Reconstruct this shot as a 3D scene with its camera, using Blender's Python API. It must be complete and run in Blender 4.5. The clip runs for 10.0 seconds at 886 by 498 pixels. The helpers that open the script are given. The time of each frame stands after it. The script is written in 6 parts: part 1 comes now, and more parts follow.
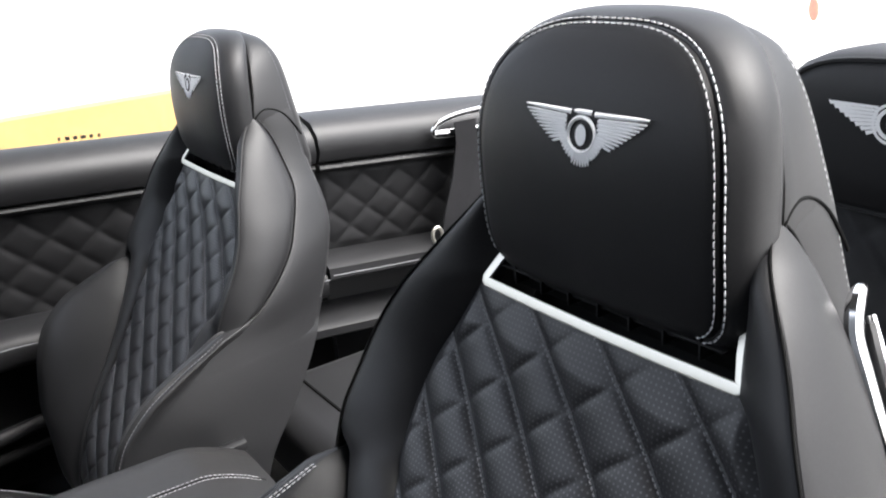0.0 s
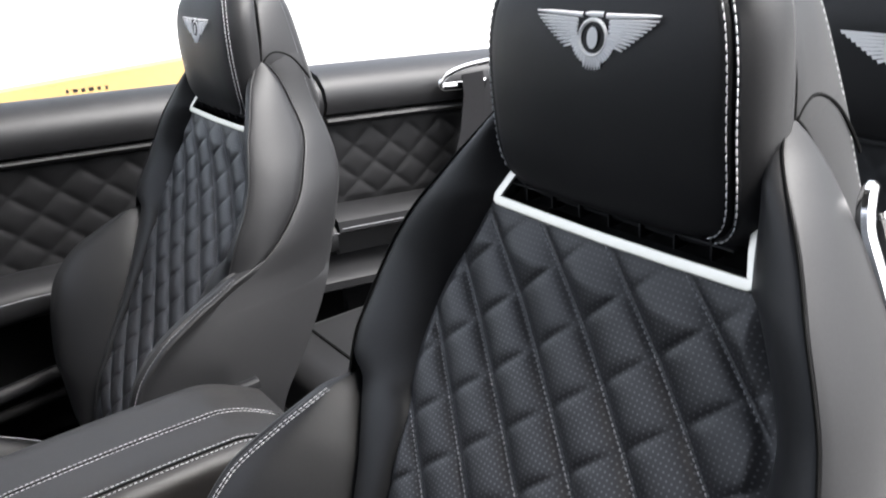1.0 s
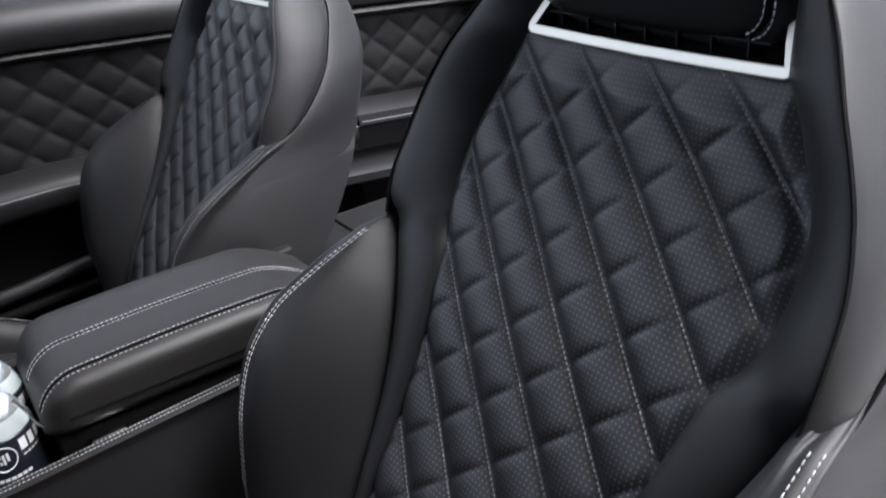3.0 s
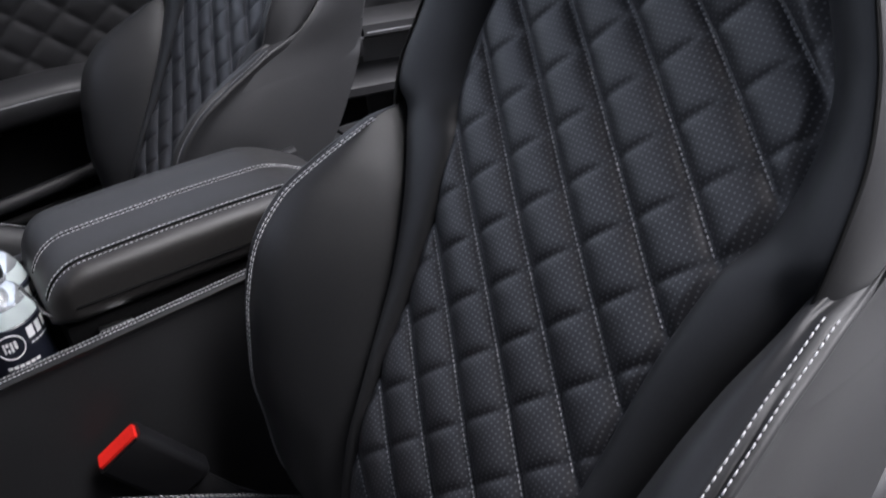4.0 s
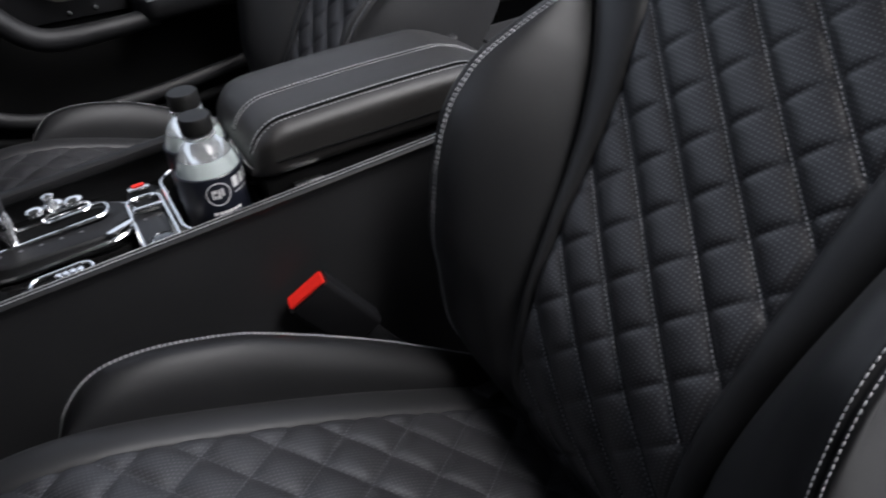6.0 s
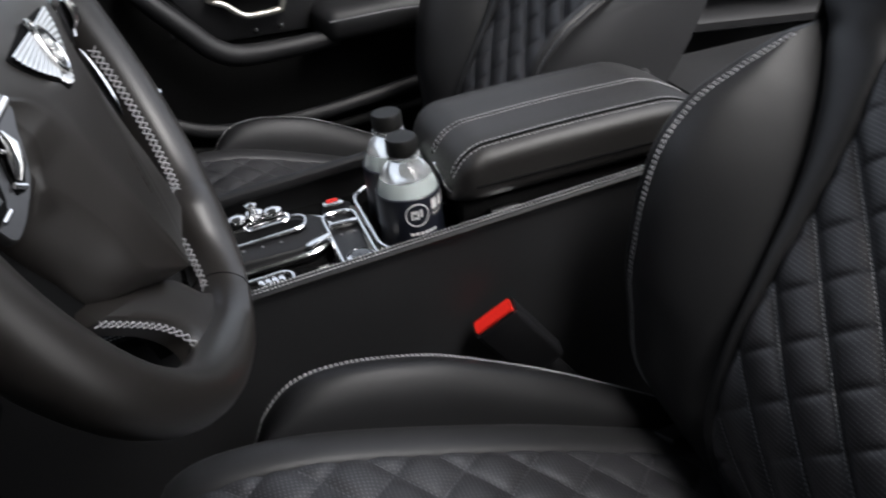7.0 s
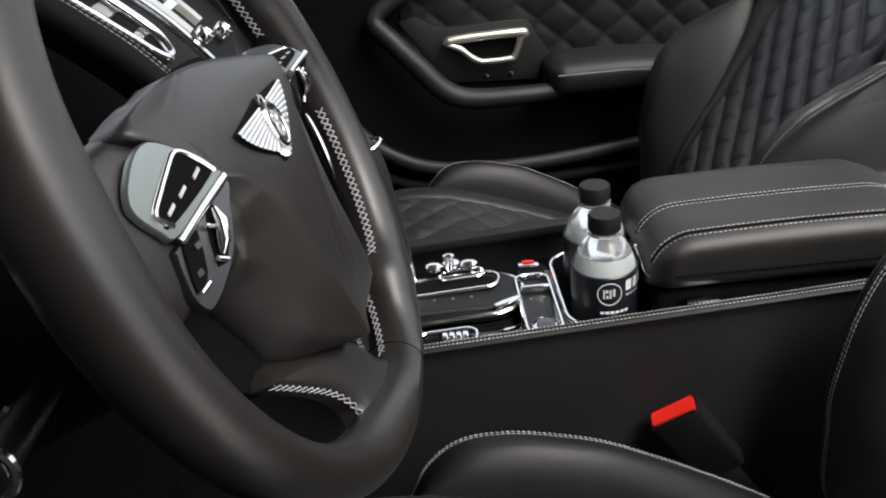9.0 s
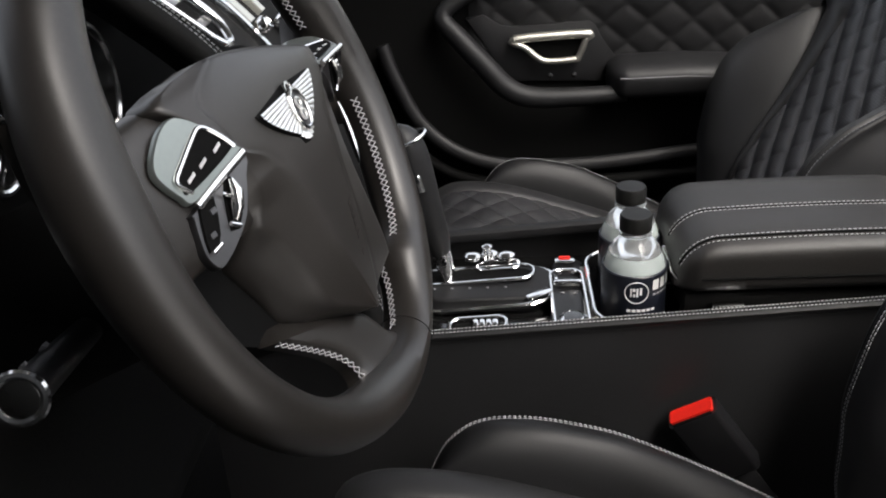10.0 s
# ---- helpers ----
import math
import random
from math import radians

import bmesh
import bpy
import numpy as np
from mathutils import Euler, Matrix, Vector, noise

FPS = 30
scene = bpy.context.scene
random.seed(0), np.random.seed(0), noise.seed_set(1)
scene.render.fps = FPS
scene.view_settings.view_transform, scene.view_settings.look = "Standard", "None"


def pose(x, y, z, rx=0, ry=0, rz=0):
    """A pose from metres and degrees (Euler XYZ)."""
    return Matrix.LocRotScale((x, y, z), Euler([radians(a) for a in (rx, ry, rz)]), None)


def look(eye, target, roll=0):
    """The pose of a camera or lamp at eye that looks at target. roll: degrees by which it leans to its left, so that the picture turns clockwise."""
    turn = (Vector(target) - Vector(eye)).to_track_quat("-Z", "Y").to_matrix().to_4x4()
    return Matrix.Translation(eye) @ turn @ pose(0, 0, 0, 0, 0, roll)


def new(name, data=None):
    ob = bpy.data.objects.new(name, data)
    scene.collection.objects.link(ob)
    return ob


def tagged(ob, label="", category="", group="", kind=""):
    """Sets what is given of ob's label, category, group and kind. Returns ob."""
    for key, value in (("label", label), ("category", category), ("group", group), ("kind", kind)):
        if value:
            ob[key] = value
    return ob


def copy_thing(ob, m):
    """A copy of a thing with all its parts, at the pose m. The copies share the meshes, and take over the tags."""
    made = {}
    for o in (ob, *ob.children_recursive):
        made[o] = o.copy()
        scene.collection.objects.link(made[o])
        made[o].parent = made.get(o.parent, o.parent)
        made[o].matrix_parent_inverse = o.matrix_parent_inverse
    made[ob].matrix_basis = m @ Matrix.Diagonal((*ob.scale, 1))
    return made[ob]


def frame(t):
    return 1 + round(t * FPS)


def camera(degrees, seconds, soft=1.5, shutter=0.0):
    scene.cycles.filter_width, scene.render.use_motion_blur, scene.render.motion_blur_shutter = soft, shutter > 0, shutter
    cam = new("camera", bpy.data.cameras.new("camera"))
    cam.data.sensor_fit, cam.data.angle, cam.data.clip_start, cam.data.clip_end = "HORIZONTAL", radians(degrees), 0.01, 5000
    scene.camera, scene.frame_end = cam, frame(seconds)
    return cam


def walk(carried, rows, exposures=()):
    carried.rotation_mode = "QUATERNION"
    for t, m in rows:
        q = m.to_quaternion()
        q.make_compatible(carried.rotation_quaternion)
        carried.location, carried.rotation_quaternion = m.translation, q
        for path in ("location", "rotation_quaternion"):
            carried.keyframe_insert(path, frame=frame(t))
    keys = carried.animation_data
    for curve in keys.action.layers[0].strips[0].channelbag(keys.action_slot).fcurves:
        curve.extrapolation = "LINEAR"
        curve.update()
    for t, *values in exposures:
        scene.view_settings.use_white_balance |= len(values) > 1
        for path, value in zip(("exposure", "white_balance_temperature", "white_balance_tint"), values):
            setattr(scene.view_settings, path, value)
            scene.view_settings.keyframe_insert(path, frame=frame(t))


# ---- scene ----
cam = camera(53.5, 10.0, soft=1.9, shutter=0.5)
# seconds, eye, yaw, pitch, roll
PATH = [
    (0, 0.2931, -0.7408, 1.1818, -32.48, -19.60, -5.35),
    (0.5, 0.2862, -0.7459, 1.1652, -32.25, -20.33, -5.57),
    (1, 0.2793, -0.7503, 1.1488, -31.80, -21.37, -6.01),
    (1.5, 0.2723, -0.7538, 1.1344, -31.31, -22.39, -6.41),
    (2, 0.2582, -0.7608, 1.1195, -31.06, -23.38, -6.40),
    (2.5, 0.2470, -0.7688, 1.1042, -30.74, -24.25, -6.56),
    (2.7, 0.2413, -0.7729, 1.0999, -30.57, -24.74, -6.88),
    (3.8, 0.2201, -0.7750, 1.0677, -30.44, -29.45, -7.18),
    (4, 0.2197, -0.7767, 1.0606, -29.86, -30.15, -6.88),
    (4.5, 0.2112, -0.7757, 1.0474, -28.98, -32.02, -6.78),
    (5, 0.1897, -0.7752, 1.0393, -27.93, -33.76, -6.46),
    (5.2, 0.1767, -0.7761, 1.0440, -27.31, -34.70, -6.80),
    (6.3, 0.0702, -0.8038, 1.0523, -21.77, -33.18, -6.99),
    (6.5, 0.0544, -0.7968, 1.0580, -20.14, -32.84, -7.18),
    (7, 0.0291, -0.7638, 1.0580, -15.56, -31.24, -7.09),
    (7.5, 0.0277, -0.7437, 1.0645, -10.79, -30.03, -6.69),
    (8, 0.0305, -0.7326, 1.0688, -6.64, -28.91, -6.16),
    (8.5, 0.0358, -0.7346, 1.0758, -3.66, -28.24, -5.63),
    (9, 0.0470, -0.7488, 1.0854, -0.71, -27.74, -5.33),
    (9.5, 0.0616, -0.7655, 1.0906, 1.91, -27.57, -4.90),
    (10, 0.0854, -0.7865, 1.0940, 4.80, -27.59, -4.19),
]
EXPOSURE = 1.62
walk(cam, [(t, pose(x, y, z, 90 + pitch, 0, yaw) @ pose(0, 0, 0, 0, 0, roll)) for t, x, y, z, yaw, pitch, roll in PATH],
     [(0.0, EXPOSURE + 0.72, 6300, 10), (2.0, EXPOSURE + 0.58, 6150, 10), (4.0, EXPOSURE + 0.06, 5980, 14), (5.2, EXPOSURE - 0.05, 6020, 14), (6.5, EXPOSURE - 0.12, 6150, 10), (7.4, EXPOSURE + 0.1, 6300, 10), (8.0, EXPOSURE + 0.2, 6400, 10), (10.0, EXPOSURE + 0.12, 6600, 10)])

# ---- daylight: a bright overcast sky, softest sun from the driver's side and the rear ----
SUN_FROM = Vector((0.26, -0.42, 0.86)).normalized()
world = bpy.data.worlds.new("sky")
scene.world = world
world.use_nodes = True
wn = world.node_tree
sky = wn.nodes.new("ShaderNodeTexSky")
sky.sky_type = "NISHITA"
sky.sun_disc = False
sky.sun_elevation = math.asin(SUN_FROM.z)
sky.sun_rotation = math.atan2(SUN_FROM.x, SUN_FROM.y)
sky.air_density, sky.dust_density, sky.ozone_density = 1.0, 7.0, 0.6
haze = wn.nodes.new("ShaderNodeHueSaturation")
haze.inputs["Saturation"].default_value = 0.35
wn.links.new(sky.outputs["Color"], haze.inputs["Color"])
wn.links.new(haze.outputs["Color"], wn.nodes["Background"].inputs["Color"])
wn.nodes["Background"].inputs["Strength"].default_value = 0.15
sun_data = bpy.data.lights.new("sun", "SUN")
sun_data.energy, sun_data.angle, sun_data.color = 0.6, radians(28), (1.0, 0.96, 0.9)
sun = new("sun", sun_data)
sun.matrix_world = look(SUN_FROM * 30, (0, 0, 0))


# ---- materials ----
def mix_node(nt, fac, a, b):
    n = nt.nodes.new("ShaderNodeMix")
    n.data_type = "RGBA"
    if isinstance(fac, float):
        n.inputs[0].default_value = fac
    else:
        nt.links.new(fac, n.inputs[0])
    for sock, v in ((n.inputs[6], a), (n.inputs[7], b)):
        if isinstance(v, tuple):
            sock.default_value = (*v, 1)
        else:
            nt.links.new(v, sock)
    return n.outputs[2]


def math_node(nt, op, a, b=0.0):
    n = nt.nodes.new("ShaderNodeMath")
    n.operation = op
    for sock, v in ((n.inputs[0], a), (n.inputs[1], b)):
        if isinstance(v, (int, float)):
            sock.default_value = v
        else:
            nt.links.new(v, sock)
    return n.outputs[0]


def ramp(nt, v, lo, hi):
    n = nt.nodes.new("ShaderNodeMapRange")
    nt.links.new(v, n.inputs[0])
    n.inputs[1].default_value, n.inputs[2].default_value = lo, hi
    return n.outputs[0]


def surface(name, color, rough=0.5, metal=0.0, grain=0.0, grain_scale=900.0, var=0.25, var_scale=9.0, rough_var=0.08,
            spec=0.5, coat=0.0, transmission=0.0, cells=False, perforated=False, sheen=0.0, ior=1.5):
    m = bpy.data.materials.new(name)
    m.use_nodes = True
    nt = m.node_tree
    p = nt.nodes["Principled BSDF"]
    tc = nt.nodes.new("ShaderNodeTexCoord")

    def noise_tex(scale, detail=4.0):
        n = nt.nodes.new("ShaderNodeTexNoise")
        nt.links.new(tc.outputs["Object"], n.inputs["Vector"])
        n.inputs["Scale"].default_value, n.inputs["Detail"].default_value = scale, detail
        return n.outputs[0]

    large, small = noise_tex(var_scale), noise_tex(grain_scale * 0.35, 2.0)
    lo, hi = tuple(c * (1 - var) for c in color), tuple(min(1, c * (1 + var)) for c in color)
    col = mix_node(nt, ramp(nt, large, 0.3, 0.7), lo, hi)
    col = mix_node(nt, math_node(nt, "MULTIPLY", ramp(nt, small, 0.35, 0.75), var), col, tuple(min(1, c * 1.7 + 0.004) for c in color))
    height = None
    if grain > 0:
        if cells:
            v = nt.nodes.new("ShaderNodeTexVoronoi")
            nt.links.new(tc.outputs["Object"], v.inputs["Vector"])
            v.inputs["Scale"].default_value = grain_scale
            height = v.outputs["Distance"]
        else:
            height = noise_tex(grain_scale, 3.0)
    if perforated:
        uv = nt.nodes.new("ShaderNodeSeparateXYZ")
        nt.links.new(tc.outputs["UV"], uv.inputs[0])
        pitch = 0.0035
        row = math_node(nt, "DIVIDE", uv.outputs[1], pitch)
        colm = math_node(nt, "DIVIDE", uv.outputs[0], pitch * 1.02)
        fx = math_node(nt, "SUBTRACT", math_node(nt, "FRACT", colm), 0.5)
        fy = math_node(nt, "SUBTRACT", math_node(nt, "FRACT", row), 0.5)
        r = math_node(nt, "SQRT", math_node(nt, "ADD", math_node(nt, "MULTIPLY", fx, fx), math_node(nt, "MULTIPLY", fy, fy)))
        hole = ramp(nt, r, 0.22, 0.12)
        col = mix_node(nt, hole, col, (0.10, 0.10, 0.105))
        height = math_node(nt, "SUBTRACT", height, math_node(nt, "MULTIPLY", hole, 0.6)) if height else hole
    nt.links.new(col, p.inputs["Base Color"])
    if height is not None:
        b = nt.nodes.new("ShaderNodeBump")
        b.inputs["Strength"].default_value = grain
        b.inputs["Distance"].default_value = 0.0006
        nt.links.new(height, b.inputs["Height"])
        nt.links.new(b.outputs[0], p.inputs["Normal"])
    rv = math_node(nt, "ADD", math_node(nt, "MULTIPLY", math_node(nt, "SUBTRACT", large, 0.5), 2 * rough_var), rough)
    nt.links.new(rv, p.inputs["Roughness"])
    p.inputs["Metallic"].default_value = metal
    p.inputs["Specular IOR Level"].default_value = spec
    p.inputs["Coat Weight"].default_value = coat
    p.inputs["Coat Roughness"].default_value = 0.06
    p.inputs["Transmission Weight"].default_value = transmission
    p.inputs["IOR"].default_value = ior
    p.inputs["Sheen Weight"].default_value = sheen
    return m


LEATHER = surface("black_leather", (0.0120, 0.0120, 0.0129), 0.465, grain=0.07, grain_scale=1700, cells=True, rough_var=0.05, spec=0.37, sheen=0.026)
LEATHER_PAD = surface("matte_black_leather", (0.008, 0.008, 0.0088), 0.52, grain=0.10, grain_scale=2000, cells=True, spec=0.35)
PERFORATED = surface("perforated_leather", (0.0130, 0.0130, 0.0150), 0.43, grain=0.10, grain_scale=1500, cells=True, perforated=True, spec=0.55)
QUILT = surface("quilted_leather", (0.0080, 0.0080, 0.0086), 0.56, grain=0.25, grain_scale=1300, cells=True, spec=0.24)
LEATHER_WARM = surface("charcoal_leather", (0.0150, 0.0139, 0.0132), 0.48, grain=0.22, grain_scale=1200, cells=True, spec=0.46)
WHEEL_LEATHER = surface("steering_wheel_leather", (0.0178, 0.0156, 0.0140), 0.37, grain=0.03, spec=0.62, grain_scale=1500, cells=True)
DASH_LEATHER = surface("dull_dashboard_leather", (0.0050, 0.0050, 0.0050), 0.68, grain=0.2, grain_scale=1500, cells=True, spec=0.15)
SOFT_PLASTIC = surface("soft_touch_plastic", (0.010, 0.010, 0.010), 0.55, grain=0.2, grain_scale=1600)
PLASTIC = surface("black_plastic", (0.008, 0.008, 0.009), 0.4, grain=0.1, grain_scale=1500)
# Serves black plastic, seams, and hollows whose shade is put into the colour.
DARK = surface("black_plastic_with_shade", (0.0028, 0.0028, 0.0028), 0.8, spec=0.1)
PIANO = surface("piano_black_lacquer", (0.006, 0.006, 0.006), 0.08, coat=0.6, rough_var=0.02)
CARPET = surface("black_carpet", (0.006, 0.006, 0.006), 0.97, grain=1.0, grain_scale=700, spec=0.1)
THREAD = surface("pale_grey_thread", (0.50, 0.50, 0.51), 0.7, grain=0.3, grain_scale=3000)
# Darker copies of the pale thread; fainter stitches carry their shade as colour.
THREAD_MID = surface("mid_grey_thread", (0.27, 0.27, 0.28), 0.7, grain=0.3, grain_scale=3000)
THREAD_DIM = surface("dimmed_thread", (0.15, 0.15, 0.16), 0.7, grain=0.3, grain_scale=3000)
CHROME = surface("polished_chrome", (0.88, 0.88, 0.88), 0.14, metal=1.0, var=0.05, rough_var=0.03)
SATIN = surface("satin_aluminium", (0.74, 0.72, 0.65), 0.42, metal=1.0, grain=0.05, grain_scale=900, var=0.06)
EMBROIDERY = surface("silver_embroidery", (0.92, 0.92, 0.92), 0.6, metal=0.0, sheen=0.6, grain=0.5, grain_scale=1800, var=0.1)
GUNMETAL = surface("dark_satin_metal", (0.16, 0.16, 0.165), 0.35, metal=1.0, var=0.06)
BADGE = surface("bright_badge_metal", (0.92, 0.92, 0.91), 0.42, metal=1.0, var=0.03, rough_var=0.02)
POD_SILVER = surface("silver_painted_plastic", (0.30, 0.33, 0.318), 0.30, metal=0.8, var=0.06)
RED = surface("red_button_plastic", (0.75, 0.02, 0.012), 0.4, grain=0.05)
WEBBING = surface("belt_webbing", (0.010, 0.010, 0.011), 0.9, grain=0.7, grain_scale=1500, spec=0.15)
LABEL = surface("navy_paper_label", (0.010, 0.012, 0.020), 0.35, var=0.1)
WHITE_INK = surface("white_ink", (0.75, 0.75, 0.75), 0.5, var=0.03)
CAP = surface("black_cap_plastic", (0.007, 0.0068, 0.0065), 0.5, grain=0.05, spec=0.25)
LIQUID = surface("milky_bottle_plastic", (0.74, 0.83, 0.81), 0.05, transmission=0.42, var=0.03, coat=0.8, rough_var=0.01)
CLEAR = surface("clear_plastic", (0.92, 0.94, 0.94), 0.06, transmission=0.9, var=0.02, ior=1.4)
GLASS = surface("window_glass", (0.97, 0.98, 0.97), 0.0, transmission=1.0, var=0.01, rough_var=0.0, ior=1.05)
YELLOW = surface("yellow_paint", (0.34, 0.215, 0.075), 0.6, grain=0.2, grain_scale=60, var=0.12, var_scale=1.5)
RED_SIGN = surface("red_sign_paint", (0.75, 0.16, 0.10), 0.5)
CONCRETE = surface("pale_concrete", (0.48, 0.475, 0.46), 0.85, grain=0.4, grain_scale=40, var=0.1, var_scale=0.6)
PAINT = surface("dark_car_paint", (0.010, 0.011, 0.013), 0.2, coat=0.8, var=0.05)


# ---- mesh helpers ----
def from_data(verts, faces, uvs=None, smooth=True):
    me = bpy.data.meshes.new("mesh")
    me.from_pydata([tuple(v) for v in verts], [], faces)
    if uvs is not None:
        layer = me.uv_layers.new(name="uv")
        idx = np.empty(len(me.loops), dtype=np.int32)
        me.loops.foreach_get("vertex_index", idx)
        layer.data.foreach_set("uv", np.asarray(uvs, dtype=np.float32)[idx].ravel())
    if smooth:
        me.shade_smooth()
    return me


def place(name, me, mat, parent=None, label=""):
    ob = new(name, me)
    if mat is not None and not me.materials:
        me.materials.append(mat)
    if parent is not None:
        ob.parent = parent
    return tagged(ob, label, kind="stuff" if "stitching" in name or name in ("emblem", "winged_badge") else "")


def thing(name, label, category, group="", kind="", at=(0, 0, 0)):
    ob = new(name)
    ob.location = at
    return tagged(ob, label, category, group, kind)


def from_bm(bm, smooth=True):
    me = bpy.data.meshes.new("mesh")
    bmesh.ops.recalc_face_normals(bm, faces=bm.faces)
    bm.to_mesh(me)
    bm.free()
    if smooth:
        me.shade_smooth()
        try:
            me.set_sharp_from_angle(angle=radians(40))
        except AttributeError:
            pass
    return me


def grid(f, nu, nv, close_u=False, close_v=False, uv=None, flip=False):
    """A sheet through f(i / nu, j / nv)."""
    cu, cv = (nu if close_u else nu + 1), (nv if close_v else nv + 1)
    verts = [f(i / nu, j / nv) for j in range(cv) for i in range(cu)]
    faces = []
    for j in range(nv):
        for i in range(nu):
            a, b = j * cu + i, j * cu + (i + 1) % cu
            c, d = ((j + 1) % cv) * cu + (i + 1) % cu, ((j + 1) % cv) * cu + i
            faces.append((a, d, c, b) if flip else (a, b, c, d))
    uvs = [uv(i / nu, j / nv) for j in range(cv) for i in range(cu)] if uv else None
    return from_data(verts, faces, uvs)


def loft(rings, closed=True, cap=True, flip=False):
    """Joins rings of equally many points; caps both ends."""
    n, verts, faces = len(rings[0]), [], []
    for ring in rings:
        verts += [tuple(p) for p in ring]
    for j in range(len(rings) - 1):
        for i in range(n if closed else n - 1):
            a, b, c, d = j * n + i, j * n + (i + 1) % n, (j + 1) * n + (i + 1) % n, (j + 1) * n + i
            faces.append((a, d, c, b) if flip else (a, b, c, d))
    if cap and closed:
        faces.append(tuple(range(n)) if flip else tuple(reversed(range(n))))
        k = (len(rings) - 1) * n
        faces.append(tuple(reversed(range(k, k + n))) if flip else tuple(range(k, k + n)))
    me = from_data(verts, faces)
    bm = bmesh.new()
    bm.from_mesh(me)
    bpy.data.meshes.remove(me)
    return from_bm(bm)


def curve_pts(pts, n, closed=False):
    """n + 1 points of a smooth curve through pts (Catmull-Rom)."""
    pts = [Vector(p) for p in pts]
    m = len(pts) if closed else len(pts) - 1
    out = []
    for k in range(n + (0 if closed else 1)):
        x = k / n * m
        i = min(int(x), m - 1)
        t = x - i
        if closed:
            p0, p1, p2, p3 = (pts[(i + d) % m] for d in (-1, 0, 1, 2))
        else:
            p1, p2 = pts[i], pts[i + 1]
            p0 = pts[i - 1] if i > 0 else p1 * 2 - p2
            p3 = pts[i + 2] if i + 2 <= m else p2 * 2 - p1
        out.append(0.5 * ((2 * p1) + (p2 - p0) * t + (2 * p0 - 5 * p1 + 4 * p2 - p3) * t * t + (3 * p1 - p0 - 3 * p2 + p3) * t ** 3))
    return out


def tube(pts, r, n=8, closed=False, flat=1.0, up=None, boxy=1.0):
    """A rod along pts; r a number or one for each point; flat squashes it along its second axis."""
    pts = [Vector(p) for p in pts]
    m, rings = len(pts), []
    ref = Vector(up) if up is not None else None
    prev = None
    for i, p in enumerate(pts):
        a = pts[(i - 1) % m] if (closed or i > 0) else p
        b = pts[(i + 1) % m] if (closed or i < m - 1) else p
        t = (b - a).normalized()
        if ref is not None:
            s = t.cross(ref).normalized()
        else:
            if prev is None:
                prev = Vector((0, 0, 1)) if abs(t.z) < 0.9 else Vector((1, 0, 0))
            s = (prev - t * prev.dot(t)).normalized()
            prev = s
        w = t.cross(s)
        rr = r[i] if isinstance(r, (list, tuple)) else r
        cs = [(math.cos((k + 0.5) * math.tau / n), math.sin((k + 0.5) * math.tau / n)) for k in range(n)]
        rings.append([p + (s * math.copysign(abs(c) ** boxy, c) + w * math.copysign(abs(q) ** boxy, q) * flat) * rr for c, q in cs])
    if closed:
        rings.append(rings[0])
    return loft(rings, True, not closed)


def box(size, at=(0, 0, 0), bevel=0.004, seg=2, rot=None, shape=None):
    """A block with rounded edges; shape moves its corners first."""
    bm = bmesh.new()
    bmesh.ops.create_cube(bm, size=1)
    for v in bm.verts:
        v.co = Vector((v.co.x * size[0], v.co.y * size[1], v.co.z * size[2]))
        if shape:
            v.co = Vector(shape(v.co))
    if bevel > 0:
        bmesh.ops.bevel(bm, geom=list(bm.edges), offset=bevel, segments=seg, affect="EDGES", profile=0.5)
    m = Matrix.Translation(at) @ (rot.to_4x4() if rot is not None else Matrix())
    bmesh.ops.transform(bm, matrix=m, verts=bm.verts)
    return from_bm(bm)


def lathe(profile, n=32, at=(0, 0, 0), axis=None):
    """Turns (radius, height) pairs round z."""
    m = Matrix.Translation(at) @ (axis.to_4x4() if axis is not None else Matrix())
    rings = [[m @ Vector((r * math.cos(k * math.tau / n), r * math.sin(k * math.tau / n), z)) for k in range(n)] for r, z in profile]
    return loft(rings)


def prism(outline, thick, to_world, bevel=0.0015, seg=2):
    """A plate from a flat outline of (a, b), raised by thick along the third axis of to_world."""
    bm = bmesh.new()
    vs = [bm.verts.new((a, b, 0)) for a, b in outline]
    face = bm.faces.new(vs)
    r = bmesh.ops.extrude_face_region(bm, geom=[face])
    top = [g for g in r["geom"] if isinstance(g, bmesh.types.BMVert)]
    for v in top:
        v.co.z += thick
    if bevel > 0:
        tops = set(top)
        edges = [e for e in bm.edges if e.verts[0] in tops and e.verts[1] in tops]
        bmesh.ops.bevel(bm, geom=edges, offset=bevel, segments=seg, affect="EDGES", profile=0.5)
    bmesh.ops.transform(bm, matrix=to_world, verts=bm.verts)
    return from_bm(bm)


def round_rect(w, h, r, n=6, cx=0.0, cy=0.0):
    out = []
    for k, (sx, sy) in enumerate(((1, 1), (-1, 1), (-1, -1), (1, -1))):
        for i in range(n + 1):
            a = (k + i / n) * math.pi / 2
            out.append((cx + sx * (w / 2 - r) + r * math.cos(a), cy + sy * (h / 2 - r) + r * math.sin(a)))
    return out


